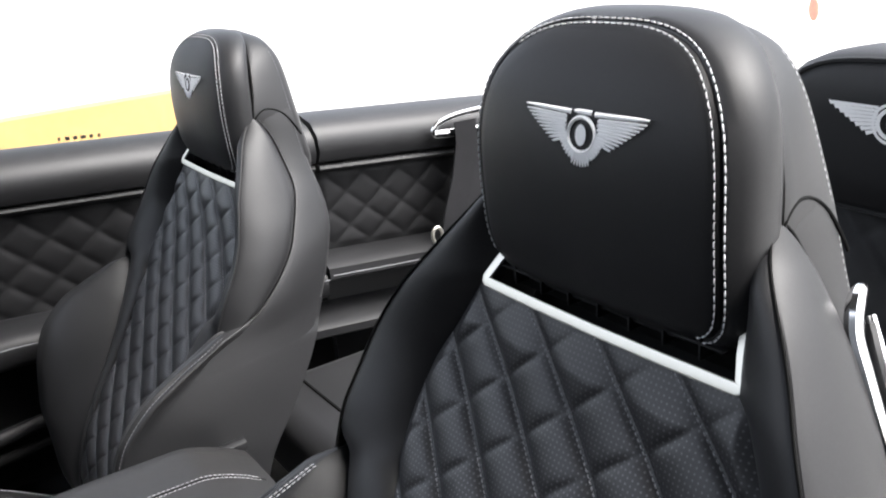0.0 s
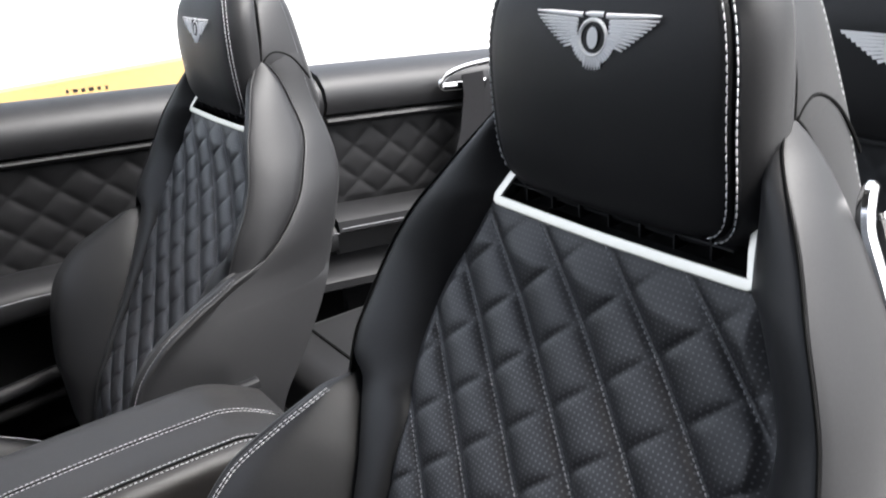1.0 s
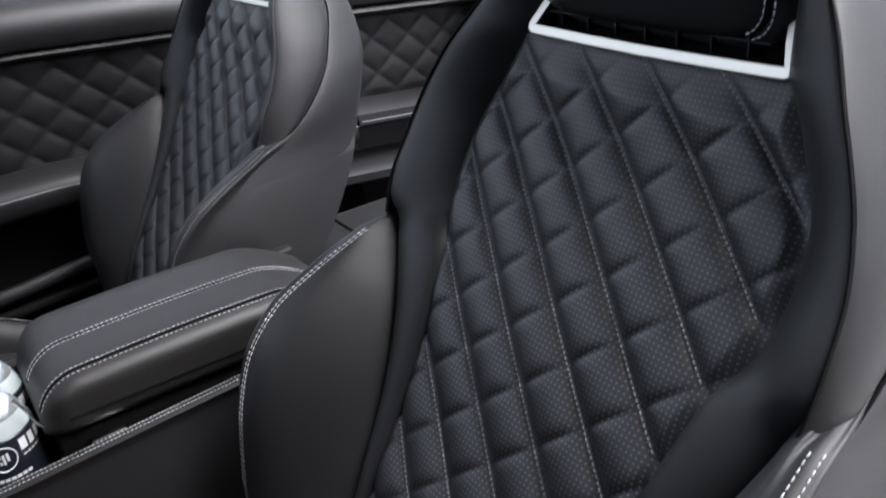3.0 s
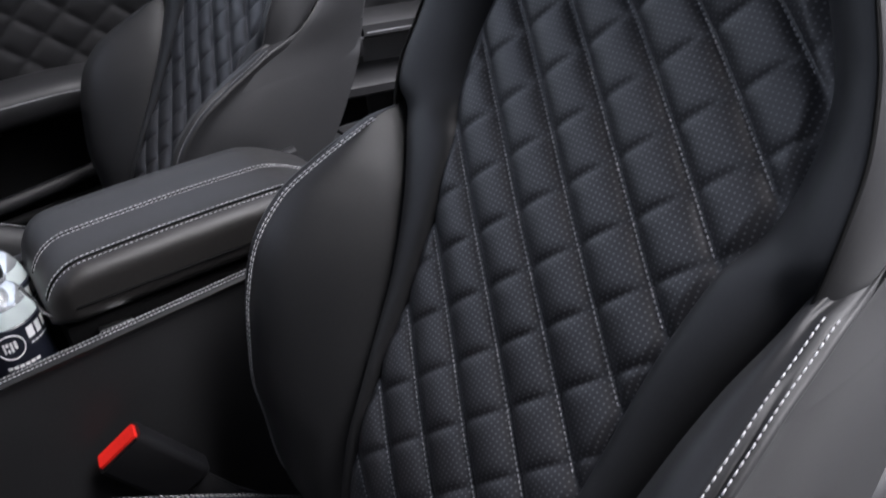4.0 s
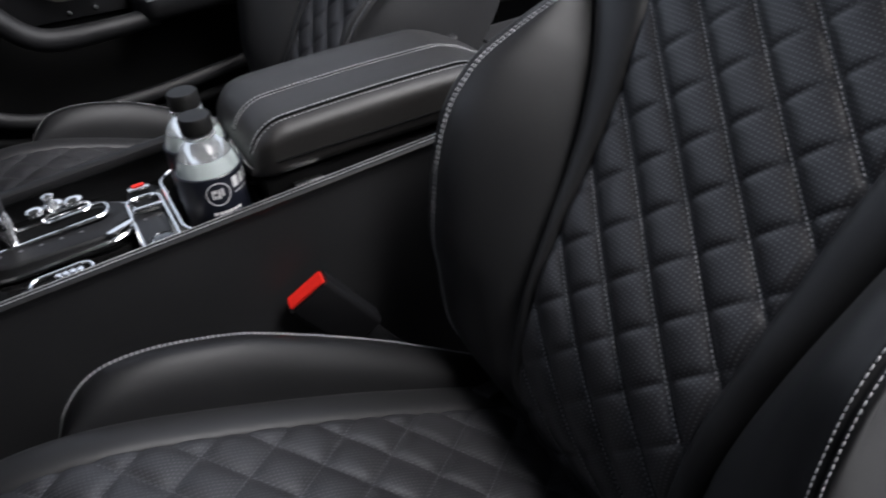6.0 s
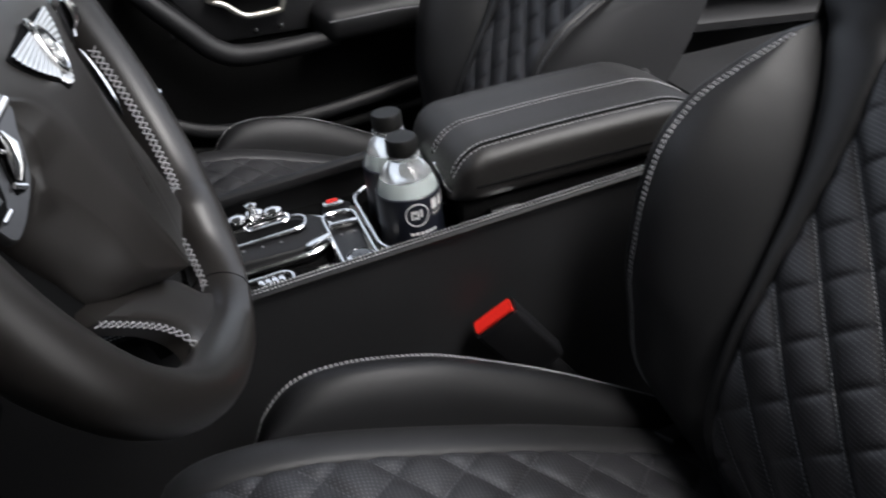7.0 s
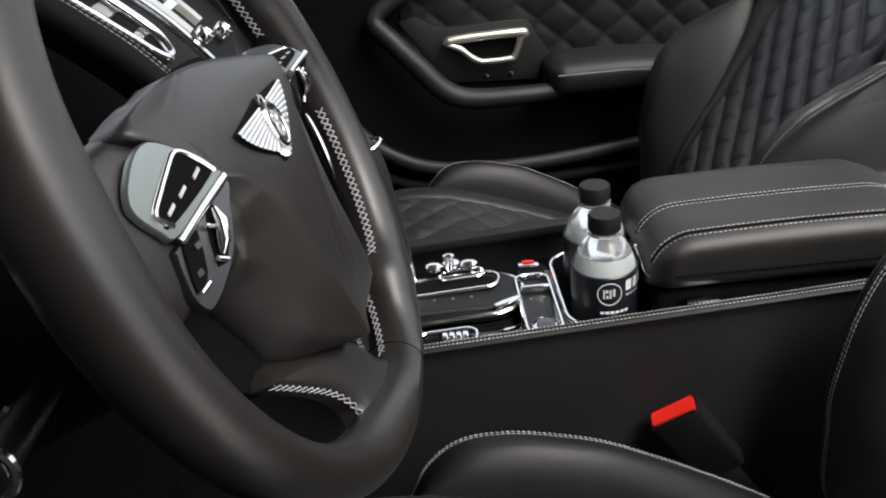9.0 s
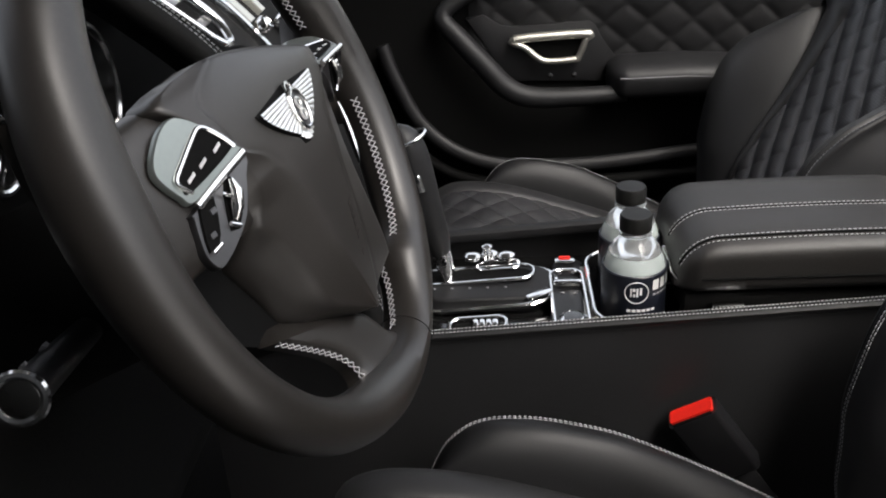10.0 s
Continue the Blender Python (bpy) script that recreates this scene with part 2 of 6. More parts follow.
def dashes(paths, length=0.0034, gap=0.0012, r=0.00042, lift=0.0002):
    """Stitches along paths of (point, normal): one short rounded bar for each."""
    verts, faces = [], []
    for path in paths:
        acc, start = 0.0, 0.0
        pts = [Vector(p) for p, _ in path]
        nrm = [Vector(n) for _, n in path]
        seglen = [(pts[i + 1] - pts[i]).length for i in range(len(pts) - 1)]
        total = sum(seglen)
        cum = [0.0]
        for s in seglen:
            cum.append(cum[-1] + s)

        def at(d):
            i = 0
            lo, hi = 0, len(seglen) - 1
            while lo < hi:
                mid = (lo + hi) // 2
                if cum[mid + 1] < d:
                    lo = mid + 1
                else:
                    hi = mid
            i = lo
            t = (d - cum[i]) / max(seglen[i], 1e-9)
            return pts[i].lerp(pts[i + 1], t), nrm[i].lerp(nrm[i + 1], t).normalized()
        d = gap / 2
        while d + length < total:
            (a, na), (b, nb) = at(d), at(d + length)
            t = (b - a).normalized()
            nn = (na + nb).normalized()
            s = t.cross(nn).normalized()
            mid = (a + b) / 2 + nn * (lift + r * 0.9)
            a, b = a + nn * lift * 0.2, b + nn * lift * 0.2
            k = len(verts)
            for c, q in ((a, 0.45), (mid - t * length * 0.28, 1.0), (mid + t * length * 0.28, 1.0), (b, 0.45)):
                verts += [c + s * r * q, c + nn * r * q, c - s * r * q, c - nn * r * q]
            for j in range(3):
                for i in range(4):
                    faces.append((k + j * 4 + i, k + j * 4 + (i + 1) % 4, k + j * 4 + 4 + (i + 1) % 4, k + j * 4 + 4 + i))
            faces += [(k + 3, k + 2, k + 1, k), (k + 12, k + 13, k + 14, k + 15)]
            d += length + gap
    return from_data(verts, faces)


def interp(x, table):
    """Smooth interpolation in a table of (x, y)."""
    if x <= table[0][0]:
        return table[0][1]
    if x >= table[-1][0]:
        return table[-1][1]
    for i in range(len(table) - 1):
        if table[i][0] <= x <= table[i + 1][0]:
            x0, y0 = table[i]
            x1, y1 = table[i + 1]
            def slope(k):
                if 0 < k < len(table) - 1:
                    return (table[k + 1][1] - table[k - 1][1]) / (table[k + 1][0] - table[k - 1][0])
                return (y1 - y0) / (x1 - x0)
            h = x1 - x0
            t = (x - x0) / h
            m0, m1 = slope(i) * h, slope(i + 1) * h
            return (2 * t**3 - 3 * t**2 + 1) * y0 + (t**3 - 2 * t**2 + t) * m0 + (3 * t**2 - 2 * t**3) * y1 + (t**3 - t**2) * m1
    return table[-1][1]


# ---- ground and distance ----
def ground_sheet():
    def f(u, v):
        x, y = (u - 0.5) * 600, (v - 0.5) * 600
        return (x, y, 0.0)
    ob = place("ground", grid(f, 12, 12), CONCRETE)
    tagged(ob, "pale sunlit concrete ground around the open car", "ground", kind="structure")


ground_sheet()


# ---- front seats ----
# seat centre line: height, depth of the front surface
PROFILE = [(0.30, 0.46), (0.36, 0.430), (0.42, 0.404), (0.50, 0.386), (0.58, 0.404), (0.64, 0.438), (0.70, 0.480), (0.78, 0.531), (0.85, 0.577),
           (0.90, 0.605), (0.95, 0.622), (1.0, 0.632), (1.14, 0.64)]
PANEL_W = [(0.36, 0.090), (0.50, 0.094), (0.58, 0.098), (0.66, 0.105), (0.74, 0.114), (0.79, 0.126), (0.84, 0.143), (0.885, 0.140), (0.92, 0.122), (0.952, 0.104)]
BAND_IN = [(0.36, 0.112), (0.50, 0.112), (0.567, 0.112), (0.63, 0.118), (0.70, 0.137), (0.75, 0.160), (0.775, 0.178), (0.80, 0.198), (0.85, 0.207), (0.90, 0.196), (0.935, 0.172), (0.965, 0.148), (1.0, 0.124), (1.04, 0.108)]
BAND_OUT = [(0.36, 0.114), (0.50, 0.114), (0.62, 0.126), (0.70, 0.145), (0.75, 0.160), (0.80, 0.180), (0.85, 0.184), (0.88, 0.176), (0.915, 0.162), (0.94, 0.150), (0.977, 0.136), (1.02, 0.114), (1.04, 0.106)]
OUTER_IN = [(0.30, 0.21), (0.45, 0.226), (0.55, 0.236), (0.62, 0.237), (0.70, 0.231), (0.75, 0.226), (0.80, 0.216), (0.85, 0.213), (0.90, 0.203), (0.935, 0.182), (0.965, 0.160), (1.0, 0.138), (1.05, 0.12)]
OUTER_OUT = [(0.30, 0.21), (0.45, 0.226), (0.55, 0.234), (0.62, 0.233), (0.70, 0.226), (0.75, 0.214), (0.80, 0.203), (0.85, 0.197), (0.88, 0.189), (0.915, 0.175), (0.94, 0.164), (0.977, 0.150), (1.0, 0.143), (1.05, 0.125)]
BOLSTER = [(0.36, -0.03), (0.44, -0.012), (0.50, 0.004), (0.552, 0.018), (0.60, 0.042), (0.64, 0.062), (0.68, 0.075), (0.72, 0.068), (0.753, 0.047), (0.785, 0.021), (0.806, 0.006), (0.83, -0.01)]
# seams of the shoulder: height against depth and half-width
SEAM_X = [(0.80, 0.530), (0.815, 0.536), (0.843, 0.548), (0.872, 0.566), (0.903, 0.582), (0.925, 0.590), (0.95, 0.599), (0.973, 0.610), (0.99, 0.618), (1.008, 0.628), (1.02, 0.637), (1.036, 0.648)]
SEAM_L = [(0.80, 0.188), (0.815, 0.191), (0.843, 0.192), (0.872, 0.188), (0.903, 0.178), (0.925, 0.169), (0.95, 0.157), (0.973, 0.145), (0.99, 0.135), (1.008, 0.122), (1.02, 0.113), (1.036, 0.106)]
WING_X = [(0.30, 0.40), (0.40, 0.372), (0.50, 0.358), (0.60, 0.362), (0.655, 0.382), (0.700, 0.408), (0.730, 0.440), (0.758, 0.474), (0.780, 0.505), (0.796, 0.530), (0.808, 0.557), (0.831, 0.596), (0.872, 0.642), (0.908, 0.665), (0.945, 0.681), (0.985, 0.677), (1.008, 0.671), (1.022, 0.664), (1.031, 0.657), (1.036, 0.650)]
WING_L = [(0.30, 0.212), (0.45, 0.228), (0.60, 0.232), (0.655, 0.229), (0.700, 0.224), (0.730, 0.220), (0.758, 0.214), (0.780, 0.208), (0.796, 0.204), (0.808, 0.203), (0.831, 0.200), (0.872, 0.187), (0.908, 0.172), (0.945, 0.149), (0.985, 0.131), (1.008, 0.122), (1.022, 0.116), (1.031, 0.111), (1.036, 0.107)]
FLANK_L = [(0.30, 0.212), (0.45, 0.228), (0.60, 0.232), (0.655, 0.229), (0.700, 0.224), (0.730, 0.220), (0.758, 0.214), (0.780, 0.208), (0.796, 0.204), (0.83, 0.198), (0.88, 0.174), (0.92, 0.151), (0.96, 0.127), (1.0, 0.1125), (1.036, 0.1055)]
REAR_X = [(0.30, 0.56), (0.45, 0.55), (0.56, 0.545), (0.648, 0.568), (0.711, 0.613), (0.775, 0.656), (0.869, 0.703), (0.915, 0.714), (0.976, 0.712), (1.023, 0.709), (1.056, 0.709)]
REAR_L = [(0.30, 0.20), (0.45, 0.21), (0.56, 0.213), (0.648, 0.210), (0.711, 0.202), (0.775, 0.187), (0.869, 0.156), (0.915, 0.136), (0.976, 0.112), (1.023, 0.101), (1.056, 0.090)]
HEAD_SEAM_L = [(0.955, 0.098), (1.0, 0.101), (1.018, 0.1035), (1.033, 0.1065), (1.059, 0.101), (1.09, 0.087), (1.105, 0.074), (1.117, 0.059), (1.127, 0.034), (1.131, 0.0)]
HEAD_SEAM_X = [(0.955, 0.648), (1.033, 0.652), (1.059, 0.658), (1.09, 0.665), (1.116, 0.673), (1.131, 0.679)]
HEAD_REAR_L = [(0.955, 0.100), (0.976, 0.102), (1.005, 0.1005), (1.023, 0.0995), (1.056, 0.091), (1.09, 0.080), (1.108, 0.070), (1.117, 0.058), (1.125, 0.034), (1.128, 0.0)]


def wide(z, side):
    """The inner shoulder is a little broader than the outer one."""
    return 1.0 if side < 0 else interp(z, OUTER_IN) / interp(z, OUTER_OUT)


def seat_x(z):
    return interp(z, PROFILE)


def band_w(z, side):
    return interp(z, BAND_IN if side > 0 else BAND_OUT)


ARC = [0.0]
ARC_Z = [1.0]
while ARC_Z[-1] > 0.32:
    z = ARC_Z[-1] - 0.002
    ARC.append(ARC[-1] + math.hypot(0.002, seat_x(z) - seat_x(z + 0.002)))
    ARC_Z.append(z)


def arc_of(z):
    return float(np.interp(-z, [-a for a in ARC_Z], ARC))


def z_of(s):
    return float(np.interp(s, ARC, ARC_Z))


def seat_normal(z):
    dx = (seat_x(z + 0.004) - seat_x(z - 0.004)) / 0.008
    return Vector((-1, 0, dx)).normalized()


S0 = arc_of(0.900)
DW, DH = 0.062, 0.058


def puff(a, b, depth):
    """Padding between seams that run where a or b is whole."""
    da, db = abs(a - round(a)), abs(b - round(b))
    return depth * 1.12 * (1 - math.exp(-da / 0.15)) * (0.58 + 0.42 * (1 - math.exp(-db / 0.085)))


def pillow(a, b, depth):
    """Even padding between two crossing families of seams."""
    da, db = abs(a - round(a)), abs(b - round(b))
    return depth * (1 - math.exp(-da / 0.13)) * (1 - math.exp(-db / 0.13))


def quilt_height(l, s, depth=0.0070):
    return puff(l / DW + s / DH, l / DW - s / DH, depth)


def panel_point(l, s, extra=0.0):
    z = z_of(s + S0)
    return Vector((seat_x(z), l, z)) + seat_normal(z) * (extra - 0.10 * l * l)


def bolster_edge(z, side):
    """Half-width at the stitched edge; the outer one sits closer in."""
    return (0.222 - 0.012 * max(0, (z - 0.72) / 0.09)) if side > 0 else interp(z, [(0.60, 0.217), (0.68, 0.2165), (0.72, 0.2150), (0.75, 0.2100), (0.77, 0.2055), (0.80, 0.200)])


def seat_mesh_set():
    """The meshes of one front seat, about its own centre line."""
    out = []
    s_top, s_bot = arc_of(0.951) - S0, arc_of(0.385) - S0

    # quilted centre panel
    def panel(u, v):
        s = s_top + (s_bot - s_top) * v
        z = z_of(s + S0)
        w = interp(z, PANEL_W) + 0.006
        l = (2 * u - 1) * w
        edge = min(1.0, (1 - abs(2 * u - 1)) * w / 0.012, v * 22)
        return panel_point(l, s, quilt_height(l, s) * edge)

    def panel_uv(u, v):
        s = s_top + (s_bot - s_top) * v
        w = interp(z_of(s + S0), PANEL_W) + 0.006
        return ((2 * u - 1) * w, s)
    out.append(("quilted_panel", grid(panel, 150, 300, uv=panel_uv), PERFORATED, "black perforated leather quilted in diamonds"))

    # seams of the quilting
    for sign in (1, -1):
        paths = []
        for k in range(-14, 15):
            path = []
            steps = 160
            for i in range(steps + 1):
                s = s_top + (s_bot - s_top) * i / steps
                l = (k - s / DH) * DW * sign
                z = z_of(s + S0)
                if abs(l) < interp(z, PANEL_W) - 0.002:
                    path.append((panel_point(l, s, 0.0030 if sign > 0 else 0.0004), seat_normal(z)))
            if len(path) > 3:
                paths.append(path)
        # Same thread both ways; the family lying in the folds is shaded by colour.
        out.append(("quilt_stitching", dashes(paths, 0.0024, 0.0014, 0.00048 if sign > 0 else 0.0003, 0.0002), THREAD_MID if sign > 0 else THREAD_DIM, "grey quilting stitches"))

    for side in (1, -1):
        # raised band beside the panel
        def band(u, v):
            z = 0.36 + (1.034 - 0.36) * v
            a, b = interp(z, PANEL_W) if z < 0.952 else 0.100, band_w(z, side)
            h = 0.010 + 0.016 * interp(z, [(0.36, 0.3), (0.6, 0.6), (0.8, 1), (1.0, 1.0), (1.035, 0.5)])
            top = min(1.0, (1 - v) * 18) ** 0.5
            ang = math.pi * u
            l = (a + b) / 2 - (b - a) / 2 * math.cos(ang) * 1.04
            off = -0.012 + h * (math.sin(ang) ** 0.55) * 1.0
            low = Vector((seat_x(z), side * l, z)) + seat_normal(z) * (off * top - 0.015 * (1 - top) - 0.1 * l * l)
            if z < 0.795:
                return low
            f = min(1.0, (z - 0.795) / 0.03)
            f = f * f * (3 - 2 * f)
            bx, bl = interp(z, SEAM_X), interp(z, SEAM_L) * wide(z, side)
            ax = seat_x(z) + 0.012
            bow = math.sin(math.pi * u) ** 0.7 * 0.010 * min(1, (1.036 - z) / 0.03)
            high = Vector((ax + (bx + 0.003 - ax) * (u ** 0.75) - bow, side * (a + (bl - a) * u), z))
            return low.lerp(high, f)
        out.append(("side_band", grid(band, 20, 100, flip=side > 0), LEATHER, "smooth black leather band"))

        # shoulder wing behind the band, closed by two seams
        def wing(u, v):
            z = 0.797 + (1.036 - 0.797) * v
            k = wide(z, side)
            p = Vector((interp(z, SEAM_X) + 0.002, interp(z, SEAM_L) * k - 0.001, z))
            q = Vector((interp(z, WING_X), interp(z, WING_L) * k - 0.0015, z))
            span = (q - p).length
            bow = (math.sin(math.pi * u) ** 0.75) * min(0.010, 0.11 * span)
            nrm = Vector((p.y - q.y - 0.02, q.x - p.x, 0.0)).normalized()
            r = p.lerp(q, u) + nrm * bow
            if u > 0.78:
                r.y -= max(0.0, (interp(z, WING_L) - interp(z, FLANK_L)) * k + 0.002) * ((u - 0.78) / 0.22) ** 2
            return Vector((r.x, side * r.y, r.z))
        out.append(("shoulder_wing", grid(wing, 20, 70, flip=side > 0), LEATHER, "smooth leather shoulder"))
        for tx, tl, lo in ((SEAM_X, SEAM_L, 0.81), (WING_X, FLANK_L, 0.80)):
            zz = [lo + (1.035 - lo) * i / 60 for i in range(61)]
            out.append(("shoulder_seam", tube([(interp(z, tx) + 0.001, side * (interp(z, tl) * wide(z, side) - (0.0008 if tl is SEAM_L else 0.0)), z) for z in zz], 0.0010, 6), DARK, ""))

        # side panel from the wing to the stitched rear edge
        def side_l(u, z):
            k = wide(z, side)
            a, b = interp(z, FLANK_L) * k - 0.001, interp(z, REAR_L) * k
            span = interp(z, REAR_X) - interp(z, WING_X)
            return a + (b - a) * u + interp(z, [(0.8, 0.006), (0.96, 0.003)]) * math.sin(math.pi * u) ** 0.7 * min(1.0, span / 0.06)

        def flank(u, v):
            z = 0.772 + (1.036 - 0.772) * v
            x0, x1 = interp(z, WING_X), interp(z, REAR_X)
            return Vector((x0 + (x1 - x0) * u, side * side_l(u, z), z))
        out.append(("side_panel", grid(flank, 14, 80, flip=side > 0), LEATHER, "smooth leather side panel"))

        # side bolster
        def bolster_ctrl(z):
            a, e = band_w(z, side) - 0.003, bolster_edge(z, side)
            b = interp(z, BOLSTER)
            k0, k1, k2, k3, k4 = (-0.0075, -0.0038, 0.0, 0.0036, 0.0078) if side > 0 else (-0.0052, -0.0010, 0.0018, 0.0046, 0.0086)
            pts = [(a, -0.012), (a + (e - a) * 0.22, 0.004 + b * 0.30), (a + (e - a) * 0.6, 0.010 + b * 0.80), (e + k0, b + 0.0060), (e + k1, b + 0.0062), (e + k2, b + 0.0025 + 0.003 * min(1.0, max(0.0, (z - 0.75) / 0.03))),
                   (e + k3, b + 0.0038), (e + k4, b - 0.0005)]
            tuck = min(1.0, max(0.0, (z - 0.786) / 0.048)) ** 1.3
            if side > 0:
                pts = [(q[0] - 0.024 * tuck * (q[0] - a) / (e - a), q[1] - 0.030 * tuck) for q in pts]
            pts = [Vector((seat_x(z), q[0], z)) + seat_normal(z) * q[1] for q in pts]
            if side < 0:
                under = Vector((interp(z, WING_X) + 0.004, interp(z, FLANK_L) - 0.006, z))
                fold = min(1.0, max(0.0, (z - 0.797) / 0.032))
                fold = fold * fold * (3 - 2 * fold)
                pts = [p.lerp(under + Vector((0.0012 * (k - 3), 0.0003 * (k - 3), 0)), fold * min(1.0, k / 3)) if k else p for k, p in enumerate(pts)]
            x0, zc = pts[-1].x, pts[-1].z - 0.004 - 0.012 * tuck
            x1 = interp(zc, REAR_X)
            for f in (0.10, 0.35, 0.65, 1.0):
                x = x0 + (x1 - x0) * f
                zf = zc - 0.012 * f
                u0 = max(0.0, min(1.0, (x - interp(zf, WING_X)) / (interp(zf, REAR_X) - interp(zf, WING_X))))
                pts.append(Vector((x, side_l(u0, zf) - 0.003 * min(1.0, max(0.0, (zf - 0.773) / 0.012)), zf)))
            return pts

        def bolster(u, v):
            z = 0.33 + (0.836 - 0.33) * v
            p = curve_pts(bolster_ctrl(z), 55)[int(round(u * 55))]
            return Vector((p.x, side * p.y, p.z))
        out.append(("side_bolster", grid(bolster, 55, 90, flip=side > 0), LEATHER, "padded black leather bolster"))

        # its edge stitching, a double row
        for m in ((3, 4) if side > 0 else (4, 6)):
            path = []
            for i in range(121):
                z = 0.40 + ((0.790 if side > 0 else 0.803) - 0.40) * i / 120
                p = bolster_ctrl(z)[m] + Vector((0, -0.004 if side > 0 else 0.0, 0))
                path.append((Vector((p.x, side * p.y, p.z)) + seat_normal(z) * 0.0004, (seat_normal(z) + Vector((0, -0.6 if side > 0 else -0.8, 0))).normalized()))
            out.append(("edge_stitching", dashes([path], 0.0038, 0.0011, 0.00042 if side > 0 else 0.0005), THREAD, "pale grey double stitching"))

    # back of the seat
    rings = []
    for i in range(37):
        z = 0.30 + 0.72 * i / 36
        xr = interp(z, REAR_X)
        xf = min(seat_x(z) + 0.05, xr - 0.02)
        bul = 1 - 0.8 * min(1.0, max(0.0, (z - 0.88) / 0.12))
        halves = []
        for side in (1, -1):
            w = interp(z, REAR_L) * wide(z, side)
            halves.append([(xf, 0.0), (xf, w * 0.6), (xr - 0.03, w - 0.022), (xr - 0.004, w - 0.003), (xr + 0.004 * bul, w - 0.006), (xr + 0.016 * bul, w * 0.88), (xr + 0.04 * bul, w * 0.55), (xr + 0.045 * bul, 0.0)])
        rings.append([Vector((x, l, z)) for x, l in halves[0]] + [Vector((x, -l, z)) for x, l in halves[1][-2:0:-1]])
    out.append(("backrest_shell", loft(rings), LEATHER, "dark leather seat back with stitched edge"))

    # headrest: pad outline, then the piping and the cushioned side
    def pad_outline(k, n, grow):
        a = math.tau * k / n
        c, s = math.cos(a), math.sin(a)
        hw, zb, zt = 0.098 + grow, 0.963 - grow * 0.7, 1.1275 + (grow * 0.40 + 0.0035 if grow > -0.001 else -grow * 0.40)
        zc = 1.035
        e = 3.0 if s > 0 else 6.0
        rad_l = hw
        rad_z = (zt - zc) if s > 0 else (zc - zb)
        q = (abs(c) ** e + abs(s) ** e) ** (-1 / e)
        return rad_l * c * q, zc + rad_z * s * q

    def head_x(z):
        return interp(z, [(0.955, 0.630), (0.975, 0.620), (1.0, 0.615), (1.06, 0.614), (1.10, 0.622), (1.131, 0.640), (1.15, 0.655)])
    n = 64
    rings = []
    for f, dx in ((0.02, -0.004), (0.3, -0.004), (0.55, -0.003), (0.75, -0.0015), (0.88, 0.0), (0.95, 0.0015), (0.985, 0.0035), (1.0, 0.0065), (1.005, 0.012)):
        ring = []
        for k in range(n):
            l, z = pad_outline(k, n, -0.0022)
            l, z = l * f, 1.045 + (z - 1.045) * f
            ring.append(Vector((head_x(z) + dx + 36 * l ** 4, l, z)))
        rings.append(ring)
    out.append(("headrest_pad", loft(rings), LEATHER_PAD, "matte black headrest pad with silver embroidery"))
    rings = []
    for g, dx in ((-0.006, 0.012), (-0.0008, 0.0052), (0.0022, 0.0050), (0.0062, 0.0085), (0.010, 0.014), (0.0120, 0.021), (0.0118, 0.029), (0.0095, 0.0345), (0.006, 0.0375)):
        ring = []
        for k in range(n):
            l, z = pad_outline(k, n, g)
            ring.append(Vector((head_x(min(z, 1.131)) + dx + 36 * l ** 4, l, z)))
        rings.append(ring)
    out.append(("headrest_side", loft(rings, cap=False), LEATHER, "smooth black leather headrest side"))
    # shell behind the headrest, narrowing to its stitched rear edge
    def head_ring(table, xs, lift):
        half = []
        zs = [1.131 - 0.176 * (1 - math.cos(math.pi / 2 * i / 30)) ** 1.0 for i in range(31)]
        top = table[-1][0]
        for z in zs:
            z = min(z, top)
            l = interp(z, table) + lift
            half.append((xs(z), l if z < top else 0.0, z + lift * 0.6))
        return [Vector((x, l, z)) for x, l, z in half] + [Vector((x, -l, z)) for x, l, z in half[:0:-1]]

    def seam_x(z):
        return interp(z, HEAD_SEAM_X)

    def rear_x(z):
        return interp(z, [(0.955, 0.716), (0.976, 0.718), (1.023, 0.711), (1.09, 0.706), (1.113, 0.702), (1.128, 0.698)])
    a, b = (lambda lift, dx=0.0: head_ring(HEAD_SEAM_L, lambda z: seam_x(z) + dx, lift)), (lambda lift, dx=0.0: head_ring(HEAD_REAR_L, lambda z: rear_x(z) + dx, lift))
    r0, r1 = a(0.0005, 0.001), b(0.0)
    rings = [a(-0.012, 0.0), a(-0.003, 0.0), r0]
    for f, bow in ((0.06, 0.0012), (0.2, 0.0020), (0.45, 0.0024), (0.7, 0.0020), (0.9, 0.0008)):
        rings.append([p.lerp(q, f) + Vector((0, p.y, (p.z - 1.03) * 0.8)).normalized() * bow for p, q in zip(r0, r1)])
    rings += [r1, b(-0.003, 0.005), b(-0.012, 0.012), [Vector((0.728, p.y * 0.6, 1.04 + (p.z - 1.04) * 0.6)) for p in r1]]
    out.append(("headrest_seam", tube(r0[34:] + r0[:27], 0.0015, 6), DARK, ""))
    out.append(("headrest_shell", loft(rings), LEATHER, "smooth black leather headrest shell"))
